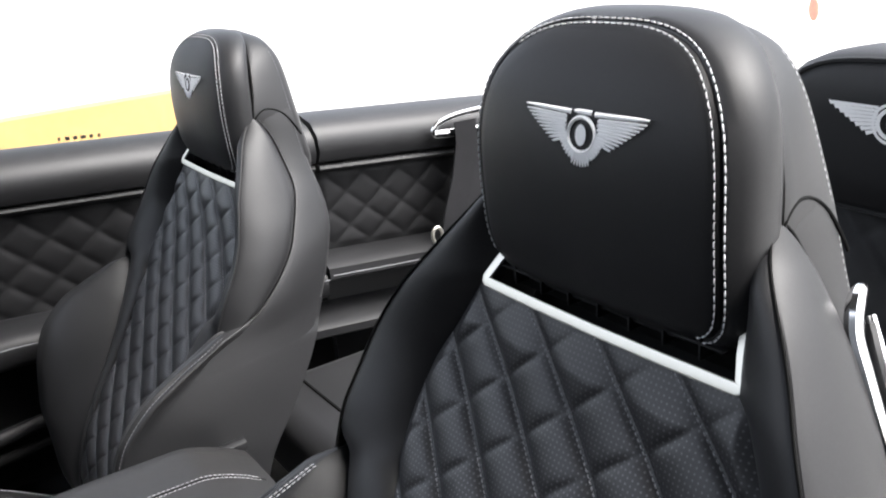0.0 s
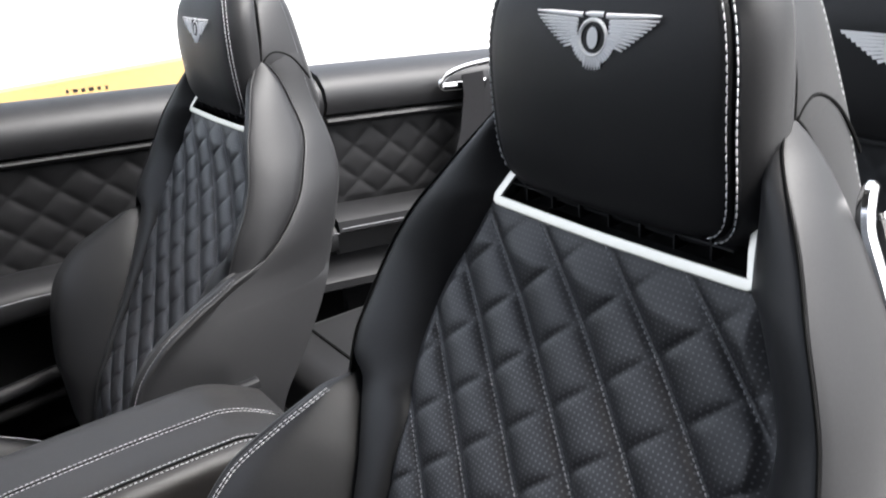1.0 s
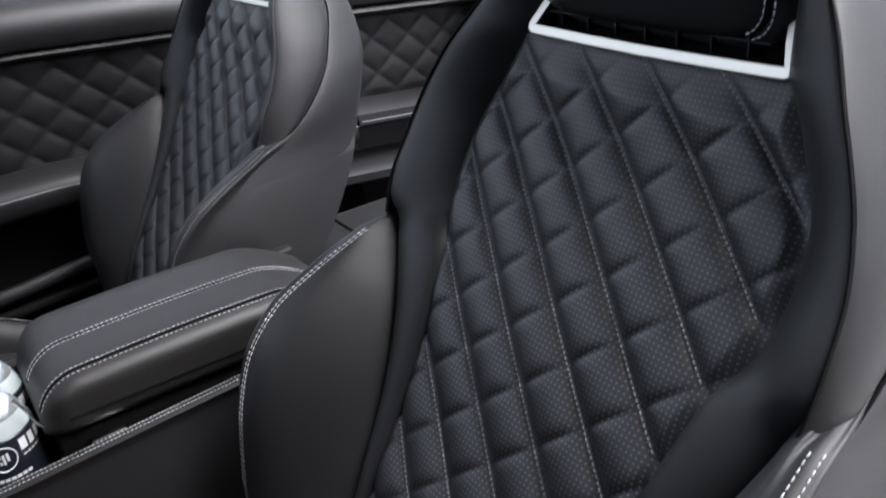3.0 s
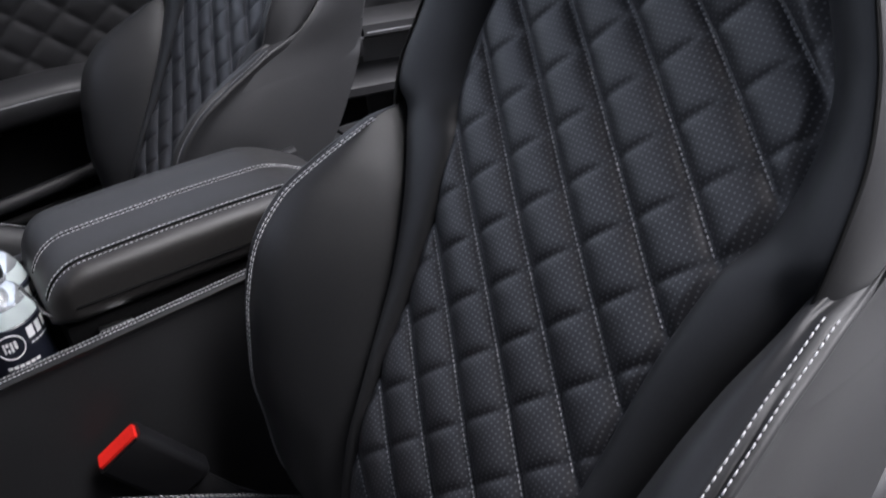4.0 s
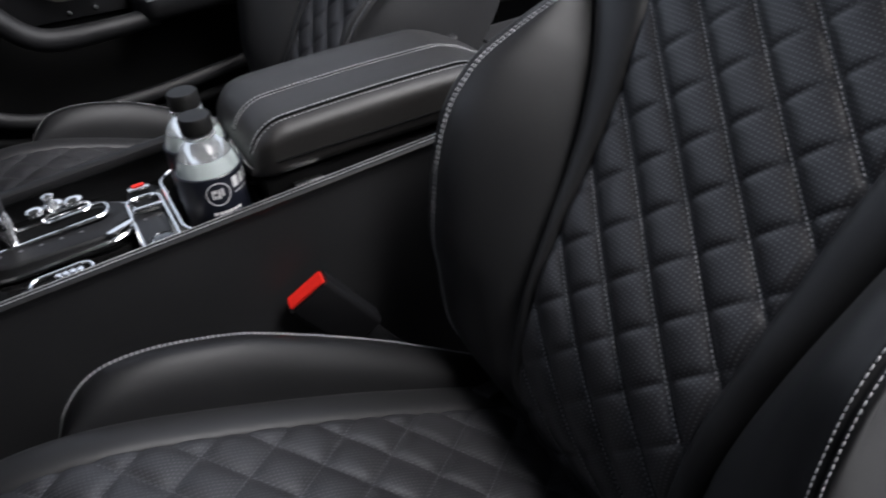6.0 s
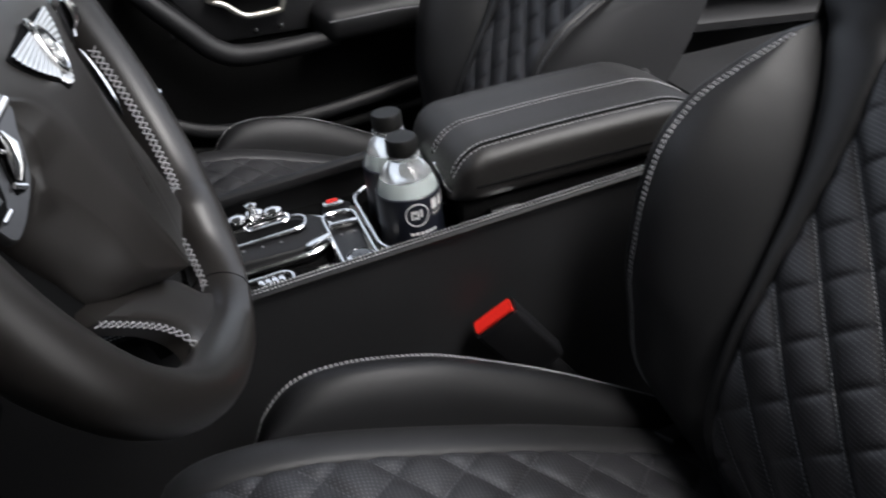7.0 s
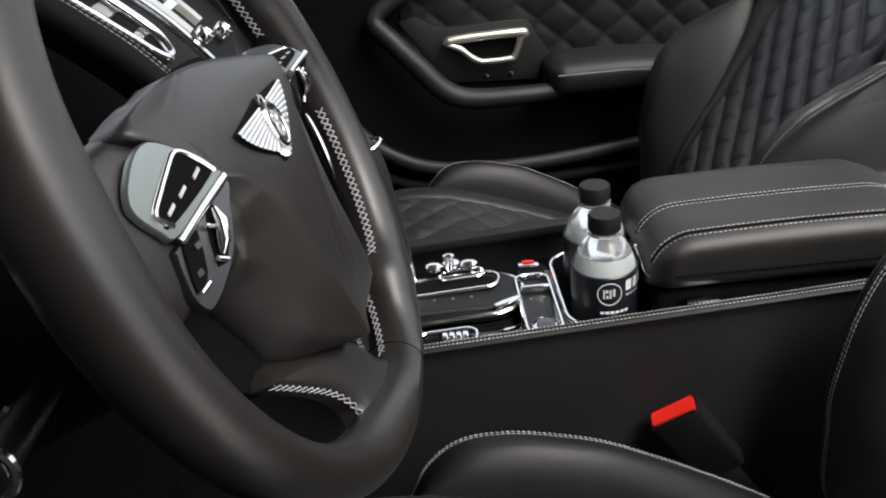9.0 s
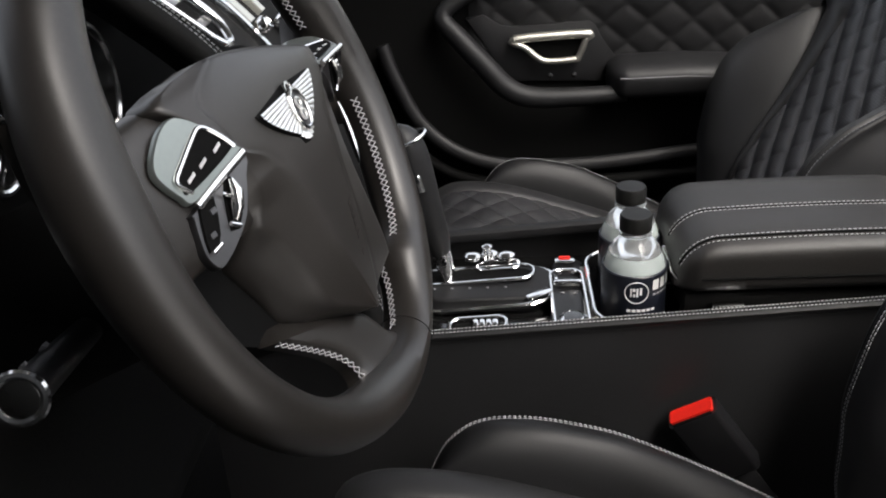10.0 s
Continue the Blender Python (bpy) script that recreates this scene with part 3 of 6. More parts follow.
    # arched seam where the shoulder meets the headrest shell
    for side in (1, -1):
        arch = []
        for i in range(31):
            u = i / 30
            z = interp(u, [(0.0, 1.026), (0.12, 1.036), (0.32, 1.041), (0.60, 1.037), (0.80, 1.028), (0.93, 1.014), (1.0, 1.002)])
            l = max(interp(z, HEAD_SEAM_L) * (1 - u) + interp(z, HEAD_REAR_L) * u, interp(z, FLANK_L) * (1 - u) + interp(z, REAR_L) * u)
            arch.append((seam_x(z) + (rear_x(z) - seam_x(z)) * u, side * (l + 0.0022 * math.sin(math.pi * u) ** 0.5 + 0.0002), z))
        out.append(("arched_seam", tube(arch, 0.0011, 6), DARK, ""))
    for side in (1, -1):
        path = []
        for i in range(121):
            z = 0.95 + (1.112 - 0.95) * i / 120
            l = interp(z, REAR_L) * wide(z, side) if z < 1.02 else interp(z, HEAD_REAR_L)
            x = interp(z, REAR_X) if z < 1.02 else rear_x(z)
            path.append((Vector((x - 0.0030, side * (l + 0.0006), z)), Vector((0.2, side, 0.1)).normalized()))
        out.append(("shell_stitching", dashes([path], 0.0034, 0.0010, 0.00038, 0.0001), THREAD, "pale edge stitching"))
    loop = [(lambda l, z: Vector((head_x(min(z, 1.131)) + 0.0085 + 36 * l ** 4, l, z)))(*pad_outline(k, n, -0.0014)) for k in range(n)]
    out.append(("piping", tube(loop, 0.0022, 6, closed=True), PLASTIC, "black piping"))
    for g, dx in ((-0.0036, 0.0026), (0.0006, 0.0044)):
        path = []
        for k in range(n + 1):
            l, z = pad_outline(k, n, g)
            path.append((Vector((head_x(min(z, 1.131)) + dx + 36 * l ** 4, l, z)), Vector((-1, 0.5 * math.copysign(1, l) * (g > 0), 0)).normalized()))
        path = [path[k % n] for k in range(9 if g < 0 else -7, 42)]
        out.append(("headrest_stitching", dashes([path], 0.0040, 0.0009, 0.00050), THREAD, "bright double stitching"))

    # winged emblem: plain shapes
    def on_pad(a, b, lift=0.0):
        a -= 0.0040
        z = 1.0736 + b
        a = a - 0.0065
        return Vector((head_x(z) - 0.0042 - lift + 36 * a ** 4, a, z))
    verts, faces = [], []

    def blade(p0, p1, w0, w1):
        k = len(verts)
        d = Vector((p1[0] - p0[0], p1[1] - p0[1])).normalized()
        nrm = Vector((-d.y, d.x))
        m = 4
        for i in range(m + 1):
            t = i / m
            w = (w0 + (w1 - w0) * t) * (1 if i < m else 0.5)
            c = (p0[0] + (p1[0] - p0[0]) * t, p0[1] + (p1[1] - p0[1]) * t)
            for q, lf in ((-1, 0.0001), (-0.5, 0.0007), (0.5, 0.0007), (1, 0.0001)):
                verts.append(on_pad(c[0] + nrm.x * w * q, c[1] + nrm.y * w * q, lf))
        for i in range(m):
            for j in range(3):
                faces.append((k + i * 4 + j, k + i * 4 + j + 1, k + i * 4 + 5 + j, k + i * 4 + 4 + j))
    for side in (1, -1):
        blade((side * 0.009, 0.0116), (side * 0.0475, 0.0126), 0.0013, 0.0008)
        for i in range(10):
            f = i / 9
            root = (side * (0.0125 + 0.001 * f), 0.0092 - 0.0125 * f)
            tip = (side * (0.0465 - 0.0235 * f ** 1.1), 0.0102 - 0.0160 * f)
            blade(root, tip, 0.00070, 0.00078)
        for i in range(6):
            f = i / 5
            blade((side * 0.0118, 0.0085 - 0.0115 * f), (side * (0.0235 - 0.006 * f), 0.0085 - 0.0125 * f), 0.0008, 0.0009)
        for i in range(8):
            a = -math.pi / 2 + side * (0.42 + 0.155 * i)
            blade((0.0112 * math.cos(a), 0.0100 * math.sin(a)), (0.0172 * math.cos(a), 0.0150 * math.sin(a)), 0.0014, 0.0012)
    for i in range(7):
        a = -math.pi / 2 + (i - 3) * 0.13
        blade((0.0105 * math.cos(a), 0.0100 * math.sin(a)), (0.0180 * math.cos(a), 0.0172 * math.sin(a)), 0.0009, 0.0008)
    blade((-0.0070, 0.0122), (0.0070, 0.0122), 0.0013, 0.0013)
    for r0, r1, h in ((0.0092, 0.0118, 0.0012),):
        k, nn = len(verts), 28
        for i in range(nn):
            a = math.tau * i / nn
            for r, lf in ((r0, 0.0002), ((r0 + r1) / 2, h), (r1, 0.0002)):
                verts.append(on_pad(r * math.cos(a), 0.9 * r * math.sin(a), lf))
        for i in range(nn):
            for j in range(2):
                a, b = k + i * 3 + j, k + ((i + 1) % nn) * 3 + j
                faces.append((a, b, b + 1, a + 1))
    k, nn = len(verts), 20
    for i in range(nn):
        a = math.tau * i / nn
        verts.append(on_pad(0.0042 * math.cos(a), 0.0058 * math.sin(a), 0.0008))
    faces.append(tuple(range(k, k + nn)))
    out.append(("emblem", from_data(verts, faces, smooth=False), EMBROIDERY, "silver embroidered winged badge"))

    # bright frame under the headrest, with the vent behind it
    def bar(l, h, dx=0.0):
        z = 0.958 + h
        return Vector((seat_x(z) - 0.004 + dx + 0.25 * h, l, z))
    pts = [bar(0.0920, 0.034, 0.011), bar(0.0950, 0.024, 0.006), bar(0.1000, 0.012, 0.002), bar(0.1046, 0.0022, 0.0004), bar(0.1056, -0.0002), bar(0.1054, -0.0022), bar(0.1040, -0.0028), bar(0.098, -0.0030), bar(0.05, -0.0038), bar(0, -0.0042)]
    full = [p + Vector((0, -0.006, 0)) for p in pts + [Vector((q.x, -q.y, q.z)) for q in pts[-2::-1]]]
    out.append(("vent_frame", tube(full, 0.0035, 16, flat=0.36, up=(-1, 0, 0.45), boxy=0.32), SATIN, "satin metal frame"))
    # Solid near-black block; the vent opening's shade is put into its colour.
    out.append(("vent_recess", box((0.05, 0.196, 0.03), (0.664, 0, 0.964), 0.004), DARK, "block coloured with the vent opening's shade"))
    for i in range(7):
        out.append(("vent_slat", box((0.016, 0.0016, 0.020), (0.636, -0.078 + 0.026 * i, 0.966), 0.0004, 1), PLASTIC, ""))
    out.append(("vent_slat", box((0.016, 0.186, 0.0016), (0.636, 0, 0.966), 0.0004, 1), PLASTIC, ""))
    return out


CUSHION_Z = [(-0.085, 0.500), (-0.075, 0.538), (-0.055, 0.558), (-0.02, 0.566), (0.05, 0.558), (0.14, 0.530), (0.25, 0.488), (0.33, 0.452), (0.42, 0.412), (0.50, 0.39)]
CUSHION_B = [(-0.01, 0.500), (0.008, 0.535), (0.022, 0.563), (0.05, 0.587), (0.09, 0.592), (0.14, 0.583), (0.19, 0.566), (0.30, 0.505), (0.397, 0.440), (0.44, 0.41)]


def cushion_mesh_set():
    out = []
    x0, x1 = -0.085, 0.46

    def top(u, v):
        x = x0 + (x1 - x0) * v
        l = (2 * u - 1) * 0.150
        z = interp(x, CUSHION_Z)
        s = x - 0.05
        edge = min(1.0, (1 - abs(2 * u - 1)) / 0.08, v / 0.06)
        return Vector((x, l, z + pillow(l / DW + s / DH, l / DW - s / DH, 0.0050) * max(0, edge) + 0.15 * l * l))
    out.append(("quilted_seat", grid(top, 90, 150, uv=lambda u, v: ((2 * u - 1) * 0.150, (x1 - x0) * v)), PERFORATED, "black perforated leather quilted in diamonds"))
    paths = []
    for sign in (1, -1):
        for k in range(-12, 13):
            path = []
            for i in range(121):
                x = x0 + 0.03 + (x1 - x0 - 0.03) * i / 120
                l = (k - (x - 0.05) / DH) * DW * sign
                if abs(l) < 0.142:
                    path.append((Vector((x, l, interp(x, CUSHION_Z) + 0.15 * l * l + 0.0012)), Vector((0.2, 0, 1))))
            if len(path) > 3:
                paths.append(path)
    out.append(("seat_stitching", dashes(paths, 0.0030, 0.0020, 0.00030, 0.0001), THREAD_DIM, "grey quilting stitches"))

    # front roll and base
    rings = []
    for j in range(25):
        l = -0.175 + 0.35 * j / 24
        k = (1 - abs(l / 0.176) ** 6) ** 0.5 if abs(l) < 0.176 else 0
        rings.append([Vector((x * (0.985 + 0.015 * k) + (0.0 if k > 0.5 else 0.01), l, z)) for x, z in
                      ((-0.02, 0.555), (-0.055, 0.554), (-0.078, 0.535), (-0.088, 0.505), (-0.082, 0.46), (-0.05, 0.43), (0.10, 0.40), (0.40, 0.36), (0.40, 0.39), (0.2, 0.49))])
    out.append(("seat_base", loft(rings), LEATHER, "black leather cushion base"))

    for side in (1, -1):
        # flat strip beside the quilting
        def strip(u, v):
            x = -0.075 + (0.43 + 0.075) * v
            zc, ang = interp(x, CUSHION_Z), math.pi * u
            l = 0.163 - 0.021 * math.cos(ang)
            return Vector((x, side * l, zc - 0.004 + 0.014 * math.sin(ang) ** 0.6))
        out.append(("seat_strip", grid(strip, 12, 60, flip=side > 0), LEATHER, ""))

        def bol(u, v):
            x = -0.012 + (0.45 + 0.012) * v
            zb = interp(x, CUSHION_B)
            zc = interp(max(x, -0.02), CUSHION_Z)
            pts = [(0.176, zc - 0.012), (0.184, zc + (zb - zc) * 0.5 + 0.004), (0.200, zb + 0.001), (0.214, zb + 0.002), (0.224, zb - 0.004), (0.236, zb - 0.03), (0.240, zb - 0.08), (0.236, zb - 0.16)]
            p = curve_pts([(a, b, 0) for a, b in pts], 21)[int(round(u * 21))]
            return Vector((x, side * p.x, p.y))
        out.append(("seat_bolster", grid(bol, 21, 60, flip=side > 0), LEATHER_PAD, "padded black leather bolster"))
        for sh in (0.0, 0.0050):
            path = []
            for i in range(101):
                x = -0.008 + 0.44 * i / 100
                path.append((Vector((x, side * (0.219 + sh), interp(x, CUSHION_B) + 0.0005 - 0.4 * max(0, sh))), Vector((-0.3, side * 0.5, 1)).normalized()))
            out.append(("bolster_stitching", dashes([path], r=0.0005), THREAD, "pale grey stitching"))
        out.append(("crease_strap", box((0.05, 0.022, 0.006), (0.395, side * 0.17, 0.432), 0.002, 2, Euler((0, radians(25), side * 0.5)).to_matrix()), LEATHER, ""))
    return out


def front_seat(label):
    seat = thing("bucket_seat", label, "seat", group="front seats", at=(0, 0, 0))
    body = {}
    for name, me, mat, lab in seat_mesh_set() + cushion_mesh_set():
        place(name, me, mat, seat, lab)
    # chrome release lever on the outer shoulder
    pts = [(0.697, -0.126, 0.989), (0.686, -0.130, 0.991), (0.679, -0.133, 0.985), (0.674, -0.137, 0.974), (0.670, -0.146, 0.958), (0.667, -0.160, 0.928), (0.670, -0.172, 0.895), (0.672, -0.182, 0.862)]
    place("release_lever", tube(curve_pts(pts, 36), [0.0050 + 0.0022 * min(1, i / 8) for i in range(37)], 10, flat=0.7), CHROME, seat, "bright chrome release lever")
    pts = [(0.690, -0.134, 0.975), (0.683, -0.146, 0.955), (0.680, -0.160, 0.925), (0.683, -0.172, 0.89)]
    place("lever_inlay", tube(curve_pts(pts, 14), 0.0060, 8, flat=0.6), PLASTIC, seat, "dark lever inlay")
    pts = [(0.696, -0.132, 0.978), (0.692, -0.144, 0.955), (0.690, -0.158, 0.925), (0.693, -0.170, 0.89)]
    place("lever_rim", tube(curve_pts(pts, 14), 0.0026, 8), CHROME, seat, "thin chrome rim")
    place("seat_rail", box((0.42, 0.30, 0.10), (0.2, 0, 0.30), 0.02), PLASTIC, seat)
    return seat


driver = front_seat("black quilted leather sports seat with white stitching, driver's side")
driver.location = (0, -0.38, 0)
passenger = copy_thing(driver, pose(0.034, 0.388, -0.042))
for ob in list(passenger.children):
    if ob.name.startswith(("release_lever", "lever_inlay", "lever_rim", "crease_strap")):
        bpy.data.objects.remove(ob)
    elif ob.name.startswith("edge_stitching") and ob.data.vertices[0].co.y > -0.2170:
        bpy.data.objects.remove(ob)
    # Far seat's thread is the same; its dimness is put into the colour.
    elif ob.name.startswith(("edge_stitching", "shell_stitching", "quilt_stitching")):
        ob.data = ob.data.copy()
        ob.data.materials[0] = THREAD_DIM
    elif ob.name.startswith(("quilted_seat", "seat_", "bolster_stitching", "crease_strap")):
        ob.location.z -= 0.020
    elif ob.name.startswith("shoulder_seam"):
        ob.data = ob.data.copy()
        ob.data.materials[0] = LEATHER
tagged(passenger, "black quilted leather sports seat beside the far door")


# ---- cabin shell: floor, sills, tunnel ----
place("car_floor", box((2.6, 1.56, 0.06), (0.5, 0, 0.20), 0.02), CARPET)
tagged(bpy.data.objects["car_floor"], "black carpeted cabin floor", "floor", kind="structure")
place("underbody", box((3.2, 1.5, 0.165), (0.5, 0, 0.084), 0.03), PLASTIC)
tagged(bpy.data.objects["underbody"], "dark underside of the car on the ground", "car body", kind="structure")
for name, y in (("sill_near", -0.80), ("sill_far", 0.86)):
    place(name, box((2.6, 0.14, 0.20), (0.5, y, 0.28), 0.03), PAINT)
    tagged(bpy.data.objects[name], "dark painted door sill", "sill", kind="structure")
place("rear_bulkhead", box((0.10, 1.56, 0.62), (1.66, 0, 0.48), 0.04), PLASTIC)
tagged(bpy.data.objects["rear_bulkhead"], "black bulkhead behind the rear seats", "bulkhead", kind="structure")
place("rear_deck", box((0.9, 1.72, 0.06), (1.86, 0, 0.74), 0.025), LEATHER)
tagged(bpy.data.objects["rear_deck"], "dark roof cover behind the rear seats", "deck", kind="structure")


# ---- centre console ----
def rail_z(x):
    return 0.628 + 0.057 * x


console = thing("centre_console", "black leather centre console with bright metal trims", "console")


def side_wall(y, sign):
    pts = [(sign * 0.004, 0.0), (0.0, -0.012), (0.004 * sign, -0.06), (0.012 * sign, -0.2), (0.02 * sign, -0.42)]

    def f(u, v):
        x = -0.22 + 0.775 * u
        p = curve_pts([(a, b, 0) for a, b in pts], 16)[int(round(v * 16))]
        return Vector((x, y - p.x * 0.8, rail_z(x) + p.y))
    return grid(f, 50, 16, flip=sign > 0)


place("console_side", side_wall(-0.081, 1), LEATHER, console, "smooth black leather side")
place("console_side", side_wall(0.131, -1), LEATHER, console, "smooth black leather side")
for y, z_off in ((-0.0735, 0.0), (0.1235, 0.009)):
    rings = []
    for i in range(41):
        x = -0.22 + 0.775 * i / 40
        rings.append([Vector((x, y + 0.0085 * math.cos(a) * 1.0, rail_z(x) - 0.006 + z_off + 0.0075 * math.copysign(abs(math.sin(a)) ** 0.7, math.sin(a)))) for a in [math.tau * k / 12 for k in range(12)]])
    place("console_rail", loft(rings), LEATHER_PAD, console, "rounded leather rail with white stitching")
for dy in (-0.0028, 0.0028):
    path = [(Vector((-0.2 + 0.75 * i / 80, -0.0735 + dy, rail_z(-0.2 + 0.75 * i / 80) + 0.0008)), Vector((0, 0, 1))) for i in range(81)]
    place("rail_stitching", dashes([path], 0.0026, 0.0011, 0.00050), THREAD, console, "pale grey double stitching")
place("console_deck", box((0.62, 0.196, 0.012), (0.25, 0.025, 0.598), 0.003), PIANO, console, "glossy black console top")
place("console_core", box((0.80, 0.19, 0.34), (0.25, 0.025, 0.42), 0.01), PLASTIC, console)


def ring_xy(w, h, r, cx, cy, z, rad, tilt=0.057, n=6, flat=1.0):
    pts = [(x, y, z + tilt * (x - cx)) for x, y in round_rect(w, h, r, n, cx, cy)]
    return tube(pts, rad, 8, closed=True, flat=flat)


# gear gate
gate = place("gear_gate", prism(round_rect(0.150, 0.074, 0.035, 10, 0.058, 0.036), 0.016, pose(0, 0, 0.606), 0.004, 3), LEATHER_PAD, console, "black gear gate")
place("gate_trim", ring_xy(0.156, 0.080, 0.037, 0.058, 0.036, 0.6120, 0.0034), CHROME, gate, "chrome trim")
# Raised plate, not a hollow: the slot's shade is in its colour.
place("gate_slot", prism(round_rect(0.120, 0.026, 0.012, 6, 0.050, 0.045), 0.003, pose(0, 0, 0.6215), 0.001), DARK, gate)
place("slot_trim", ring_xy(0.124, 0.030, 0.014, 0.050, 0.045, 0.6245, 0.0021), CHROME, gate, "thin chrome trim")
place("slot_step", ring_xy(0.046, 0.018, 0.008, 0.074, 0.060, 0.6275, 0.0019), CHROME, gate, "thin chrome trim")
for i in range(5):
    place("gear_mark", lathe([(0.0017, 0), (0.0017, 0.0008), (0.0005, 0.0012)], 10, (0.005 + 0.019 * i, 0.021, 0.6222)), THREAD_DIM, gate)
for i, (x, y) in enumerate(((0.045, 0.074), (0.064, 0.079), (0.083, 0.074))):
    place("rosette_petal", lathe([(0.010, 0), (0.0095, 0.004), (0.006, 0.006), (0.001, 0.0065)], 16, (x, y, 0.630)), CHROME, gate, "small chrome switch")
place("rosette_stem", lathe([(0.004, 0), (0.0045, 0.012), (0.006, 0.016), (0.001, 0.018)], 14, (0.062, 0.068, 0.632)), CHROME, gate)
place("rosette_stem", lathe([(0.003, 0), (0.003, 0.016)], 10, (0.062, 0.070, 0.618)), CHROME, gate)
place("accent_plate", box((0.030, 0.011, 0.004), (0.116, 0.002, 0.624), 0.0015, 2, Euler((0, 0, radians(38))).to_matrix()), CHROME, gate, "polished metal plate")

lever = thing("gear_lever", "chrome and black leather gear lever on the console", "gear lever")
place("shaft", tube(curve_pts([(0.020, 0.040, 0.620), (0.017, 0.039, 0.640), (0.013, 0.038, 0.662)], 10), [0.0085, 0.008, 0.008, 0.0085, 0.009, 0.0095, 0.010, 0.010, 0.0105, 0.011, 0.011], 14), CHROME, lever, "bright chrome shaft")
place("grip", tube(curve_pts([(0.014, 0.038, 0.656), (0.004, 0.034, 0.705), (-0.008, 0.030, 0.770), (-0.020, 0.028, 0.805)], 14), [0.010, 0.013, 0.0145, 0.015, 0.0155, 0.016, 0.0165, 0.017, 0.0175, 0.018, 0.018, 0.0175, 0.016, 0.012, 0.004], 16), LEATHER, lever, "black leather grip")
place("side_button", box((0.010, 0.006, 0.020), (-0.002, 0.013, 0.748), 0.0025, 3, Euler((0, radians(-14), 0)).to_matrix()), CHROME, lever, "chrome side button")
place("grip_ring", tube([(-0.012 + 0.020 * math.cos(a), 0.028 + 0.019 * math.sin(a), 0.790 + 0.008 * math.cos(a)) for a in [math.tau * k / 28 for k in range(28)]], 0.0016, 8, closed=True), CHROME, lever, "chrome ring")

# small bright tray beside the gate
place("switch_tray", prism(round_rect(0.054, 0.022, 0.009, 6, 0.052, -0.040), 0.006, pose(0, 0, 0.606), 0.002), DARK, console)
place("tray_trim", ring_xy(0.058, 0.026, 0.011, 0.052, -0.040, 0.6150, 0.0023), CHROME, console, "chrome trim")
for i in range(4):
    place("toggle", box((0.006, 0.013, 0.008), (0.050 + 0.0066 * i, -0.040, 0.616), 0.0018), CHROME, console, "chrome toggle")

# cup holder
# Flat plate; its near-black colour stands for the shade inside the well.
place("cup_well", prism(round_rect(0.082, 0.150, 0.03, 8, 0.212, 0.014), 0.006, pose(0, 0, 0.6035), 0.001), DARK, console, "flat cup holder floor, darkened for the shade inside")
place("cup_trim", ring_xy(0.086, 0.154, 0.032, 0.212, 0.014, 0.627, 0.0024, n=8), CHROME, console, "chrome cup holder trim")
place("satin_bridge", box((0.020, 0.120, 0.010), (0.160, 0.010, 0.614), 0.004), SATIN, console, "satin metal bridge")
place("satin_bridge", box((0.014, 0.080, 0.010), (0.142, 0.030, 0.612), 0.004), SATIN, console, "satin metal bridge")

fob = thing("remote_key", "black remote key in a bright metal cradle", "key fob")
place("fob_body", prism(round_rect(0.034, 0.150, 0.012, 6, 0, 0), 0.012, pose(0.146, 0.012, 0.608) @ pose(0, 0, 0, -1, 0, -4), 0.004, 3), PLASTIC, fob, "glossy black body")
place("cradle_trim", tube([Vector((x, y, 0.622)) for x, y in round_rect(0.034, 0.112, 0.012, 6, 0.146, -0.002)], 0.0022, 8, closed=True), CHROME, fob, "chrome trim")
place("clasp", box((0.030, 0.008, 0.006), (0.147, 0.024, 0.624), 0.002), CHROME, fob, "chrome clasp")
place("red_light", box((0.013, 0.006, 0.003), (0.147, 0.078, 0.6245), 0.0012), RED, fob, "small red light")
place("red_surround", box((0.022, 0.013, 0.003), (0.147, 0.077, 0.6225), 0.0012), CHROME, fob)
for i, (x, y) in enumerate(((0.140, 0.008), (0.154, 0.008), (0.140, 0.050), (0.154, 0.050))):
    place("button_dot", lathe([(0.0018, 0), (0.0018, 0.0008), (0.0004, 0.0012)], 10, (x, y, 0.6205)), THREAD_DIM, fob)
place("dial", lathe([(0.0135, 0), (0.0135, 0.004), (0.011, 0.0055), (0.010, 0.0035), (0.001, 0.0035)], 28, (0.147, -0.045, 0.620)), CHROME, fob, "round chrome button")
place("dial_centre", lathe([(0.0092, 0), (0.009, 0.0018), (0.0005, 0.0026)], 24, (0.147, -0.045, 0.6235)), PIANO, fob)


